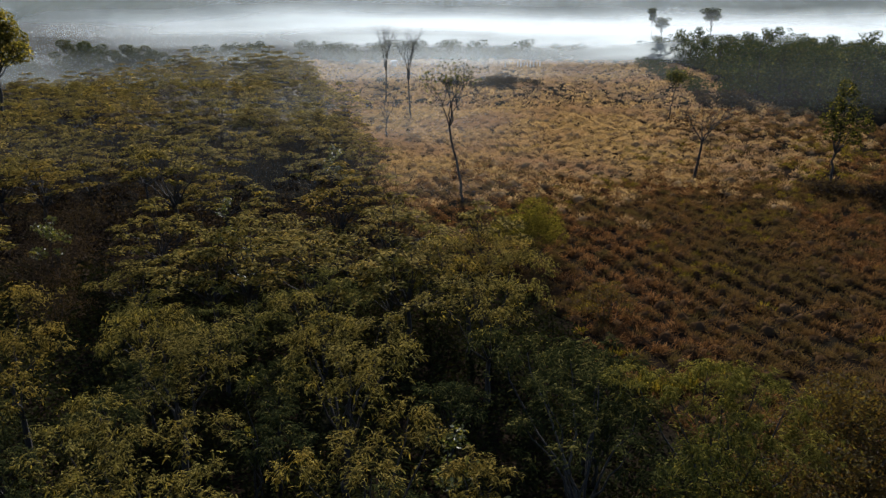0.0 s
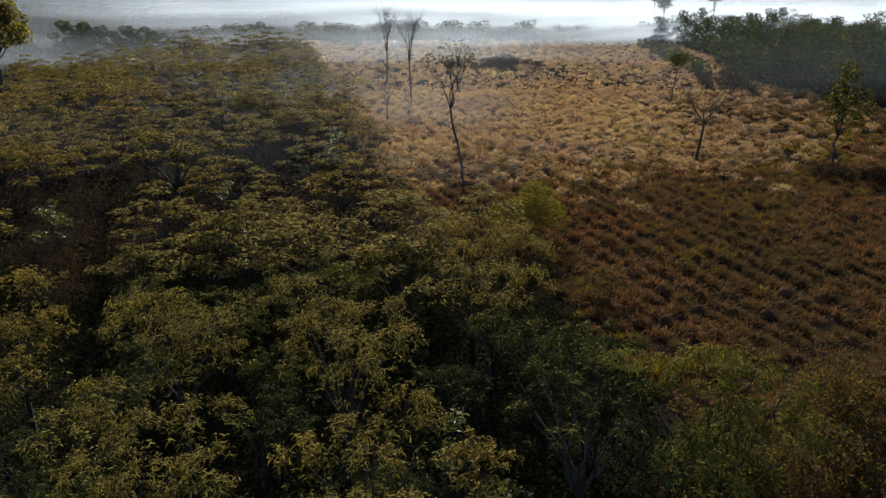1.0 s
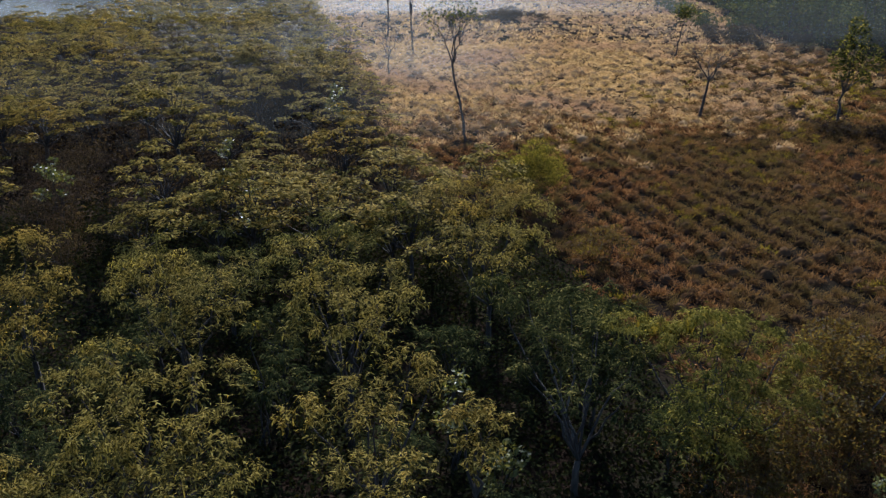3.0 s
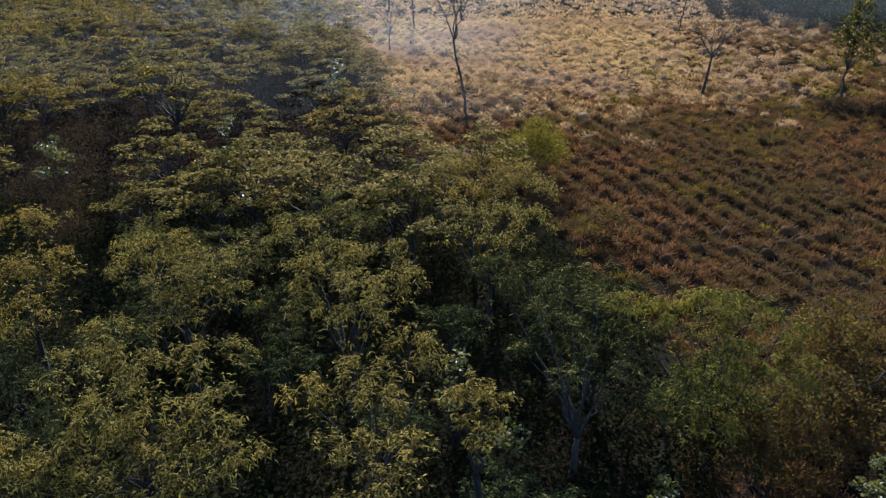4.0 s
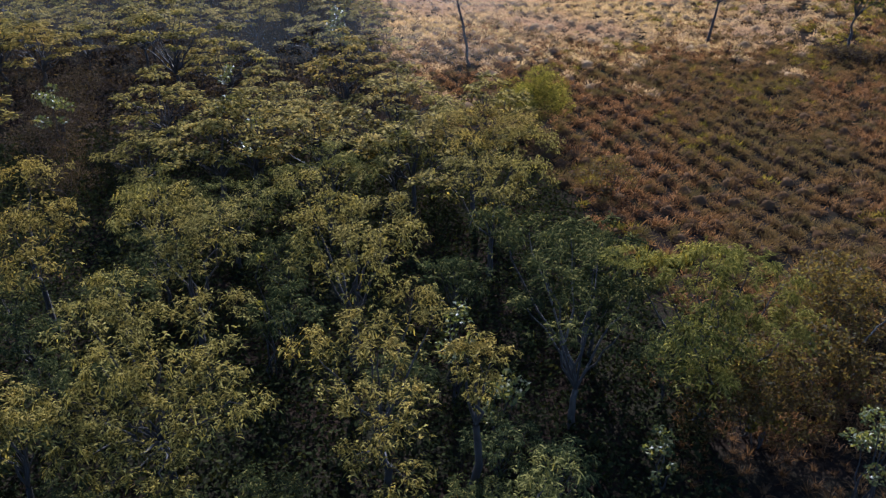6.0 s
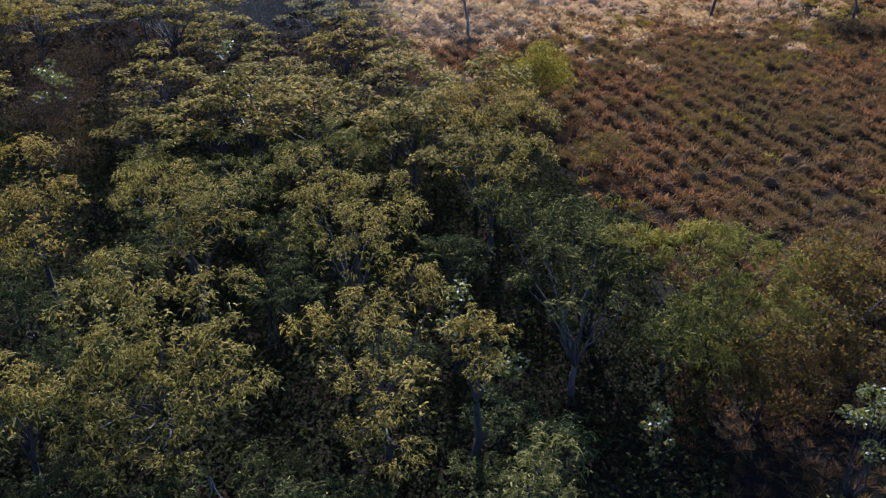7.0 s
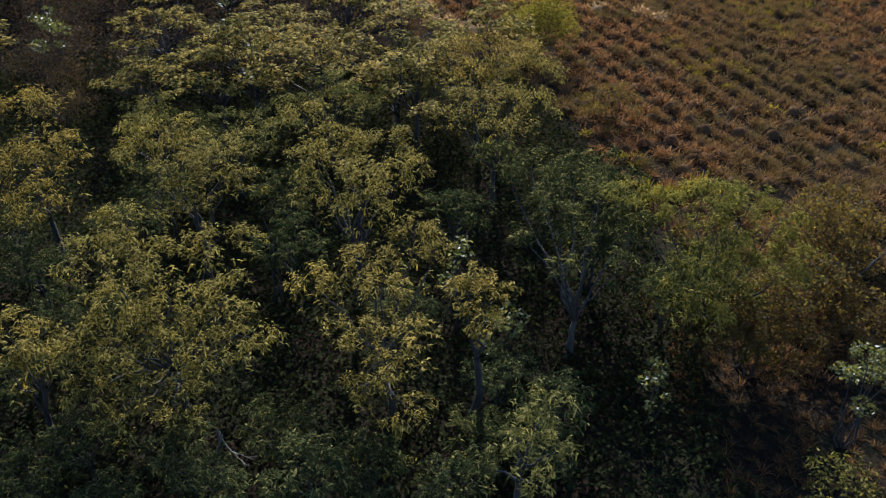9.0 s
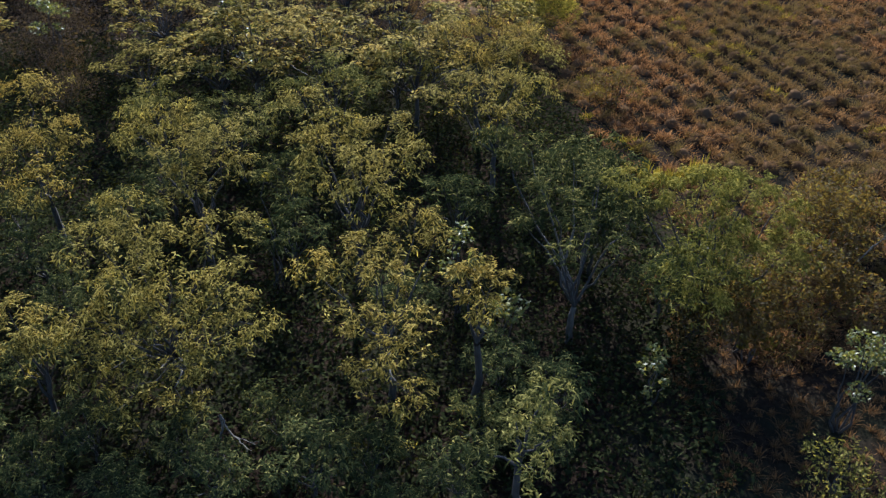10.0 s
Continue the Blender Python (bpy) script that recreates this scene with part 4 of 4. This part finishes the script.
p = jitter_grid(-60, 75, 126, 250, 2.2, grow)
p = p[in_field(p) & (grow.uniform(size=len(p)) < 0.9)]
clump_field("pale_grass", p, 0.95, 0.7, 22, grow, GRASS_STRAW, "pale dry grass towards the mist", "grass", 0.35, 0.06, THATCH_STRAW)
p = jitter_grid(6, 50, 24, 96, 1.3, grow)
patchy = np.sin(p[:, 0] * 0.42 + 1.0) * np.cos(p[:, 1] * 0.23 + p[:, 0] * 0.1) + 0.4 * np.sin(p[:, 0] * 1.3 + p[:, 1]) + grow.normal(size=len(p)) * 0.25
p = p[in_field(p) & (patchy + 0.02 * (p[:, 0] - 20) > 0.72)]
clump_field("green_weeds", p, 0.45, 0.55, 90, grow, GRASS_GREEN, "yellow-green weeds in patches among dry grass", "weeds", 0.24, 0.014)
p = np.array([11.3, 30.7]) + grow.normal(size=(16, 2)) * (0.9, 0.5)
tussock_field("yellow_reeds", p, 0.9, 22, grow, GRASS_GREEN, "bright yellow upright grass at the field's edge", "weeds", 0.22, 0.028)
p = jitter_grid(6, 18, 7, 24, 0.55, grow)
p = p[(p[:, 0] > 7.5 + 0.4 * np.sin(p[:, 1]))]
tussock_field("dead_bracken", p, 0.30, 46, grow, GRASS_RUST, "dead rust-brown bracken on bare ground", "weeds", 1.0, 0.005)
# thin cover of dead stalks between the clumps
p = grow.uniform((4, 18), (46, 76), (15000, 2))
p = p[in_field(p)]
base = np.column_stack([p, gz(p[:, 0], p[:, 1])])
tip = base + np.column_stack([grow.normal(size=(len(p), 2)) * 0.16, grow.uniform(0.06, 0.32, len(p))])
tagged(new("dead_stalks", quads_mesh("dead_stalks", *blades_of(base, tip, grow.uniform(0.012, 0.03, len(p)), grow), GRASS_BROWN)), "thin brown dead stalks between the clumps", "grass", kind="stuff")
# dense undergrowth coloured near-black to stand in for shade under the crowns
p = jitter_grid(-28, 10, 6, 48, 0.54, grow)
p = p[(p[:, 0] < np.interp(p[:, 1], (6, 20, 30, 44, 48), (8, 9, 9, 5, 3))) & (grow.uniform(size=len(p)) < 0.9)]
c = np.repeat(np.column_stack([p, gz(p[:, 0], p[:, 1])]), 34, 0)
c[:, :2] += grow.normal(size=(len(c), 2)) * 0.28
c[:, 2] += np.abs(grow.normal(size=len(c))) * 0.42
tagged(new("undergrowth", quads_mesh("undergrowth", *leaflets(c, 0.17 * grow.uniform(0.6, 1.5, len(c)), grow, 0.4, 0.5), WEED_SHADE)), "leafy undergrowth beneath the trees, coloured near-black for shade", "weeds", kind="stuff")


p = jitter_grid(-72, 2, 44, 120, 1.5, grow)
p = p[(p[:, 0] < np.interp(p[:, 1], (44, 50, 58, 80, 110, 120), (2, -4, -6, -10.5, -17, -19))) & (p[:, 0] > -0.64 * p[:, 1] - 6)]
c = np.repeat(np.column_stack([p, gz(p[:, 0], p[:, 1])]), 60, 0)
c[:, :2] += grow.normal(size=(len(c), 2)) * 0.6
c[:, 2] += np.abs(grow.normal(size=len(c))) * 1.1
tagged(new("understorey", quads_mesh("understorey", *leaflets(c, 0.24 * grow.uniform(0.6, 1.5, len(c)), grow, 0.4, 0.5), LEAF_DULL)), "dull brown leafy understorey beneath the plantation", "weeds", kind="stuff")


# ---------------------------------------------------------------- small white objects at the far end of the field
WHITE = bark_material("white_paint", (0.62, 0.62, 0.60), (0.82, 0.82, 0.80), 3.0)


def white_post(x, y, h, w):
    ob = thing("white_post", x, y, "small weathered white post at the field's far end", "post", "white posts")
    part_of("shaft", quads_mesh("shaft", *tube([(0, 0, -0.2), (0, 0, h * 0.5), (0.03, 0, h)], (w, w * 0.95, w * 0.85), 8), WHITE), ob)
    part_of("cap", quads_mesh("cap", *tube([(0.03, 0, h), (0.03, 0, h + 0.06), (0.03, 0, h + 0.14)], (w * 1.15, w * 1.1, w * 0.3), 8), WHITE), ob)


for k in range(8):
    white_post(20.6 + 0.9 * k, 222 + 0.5 * math.sin(k * 2.1), 1.5 + 0.35 * math.sin(k * 1.7), 0.16)
white_post(17.0, 221, 1.4, 0.15)
hut = thing("white_hut", -14.6, 226, "tiny white-walled hut at the field's far end", "hut")
hv = np.array([(-0.7, -0.5, -0.2), (0.7, -0.5, -0.2), (0.7, 0.5, -0.2), (-0.7, 0.5, -0.2), (-0.7, -0.5, 1.5), (0.7, -0.5, 1.5), (0.7, 0.5, 1.5), (-0.7, 0.5, 1.5)])
part_of("wall", quads_mesh("wall", hv, [[0, 1, 5, 4], [1, 2, 6, 5], [2, 3, 7, 6], [3, 0, 4, 7]], WHITE), hut)
rv = np.array([(-0.85, -0.7, 1.48), (0.85, -0.7, 1.48), (0.85, 0, 1.95), (-0.85, 0, 1.95), (-0.85, 0.7, 1.48), (0.85, 0.7, 1.48), (-0.85, 0, 1.86), (0.85, 0, 1.86)])
part_of("roof", quads_mesh("roof", rv, [[0, 1, 2, 3], [3, 2, 5, 4], [0, 6, 7, 1], [6, 4, 5, 7]], WHITE), hut, "pale metal roof")

# dead twigs sticking out of the near bushes
snag_rng = np.random.default_rng(140)
for x, y, z, way in ((14.9, 22.0, 2.2, (0.6, 0.1, 0.8)), (-5.8, 13.6, 2.6, (0.5, -0.5, -0.4))):
    out, tips = [], []
    ob = thing("dead_branch", x, y, "bare pale dead branch among the bushes", "branch", "dead branches")
    part_of("stem", quads_mesh("stem", *tube(bent((0, 0, -0.1), (0.1, 0, z), snag_rng, 0.08), np.linspace(0.05, 0.03, 6), 6), BARK_PALE), ob)
    twigs(snag_rng, np.array([0.1, 0, z]), np.array(way), 0.7, 0.03, 2, out, tips, 0.45, 2)
    part_of("twig", quads_mesh("twig", *joined(out), BARK_PALE), ob)
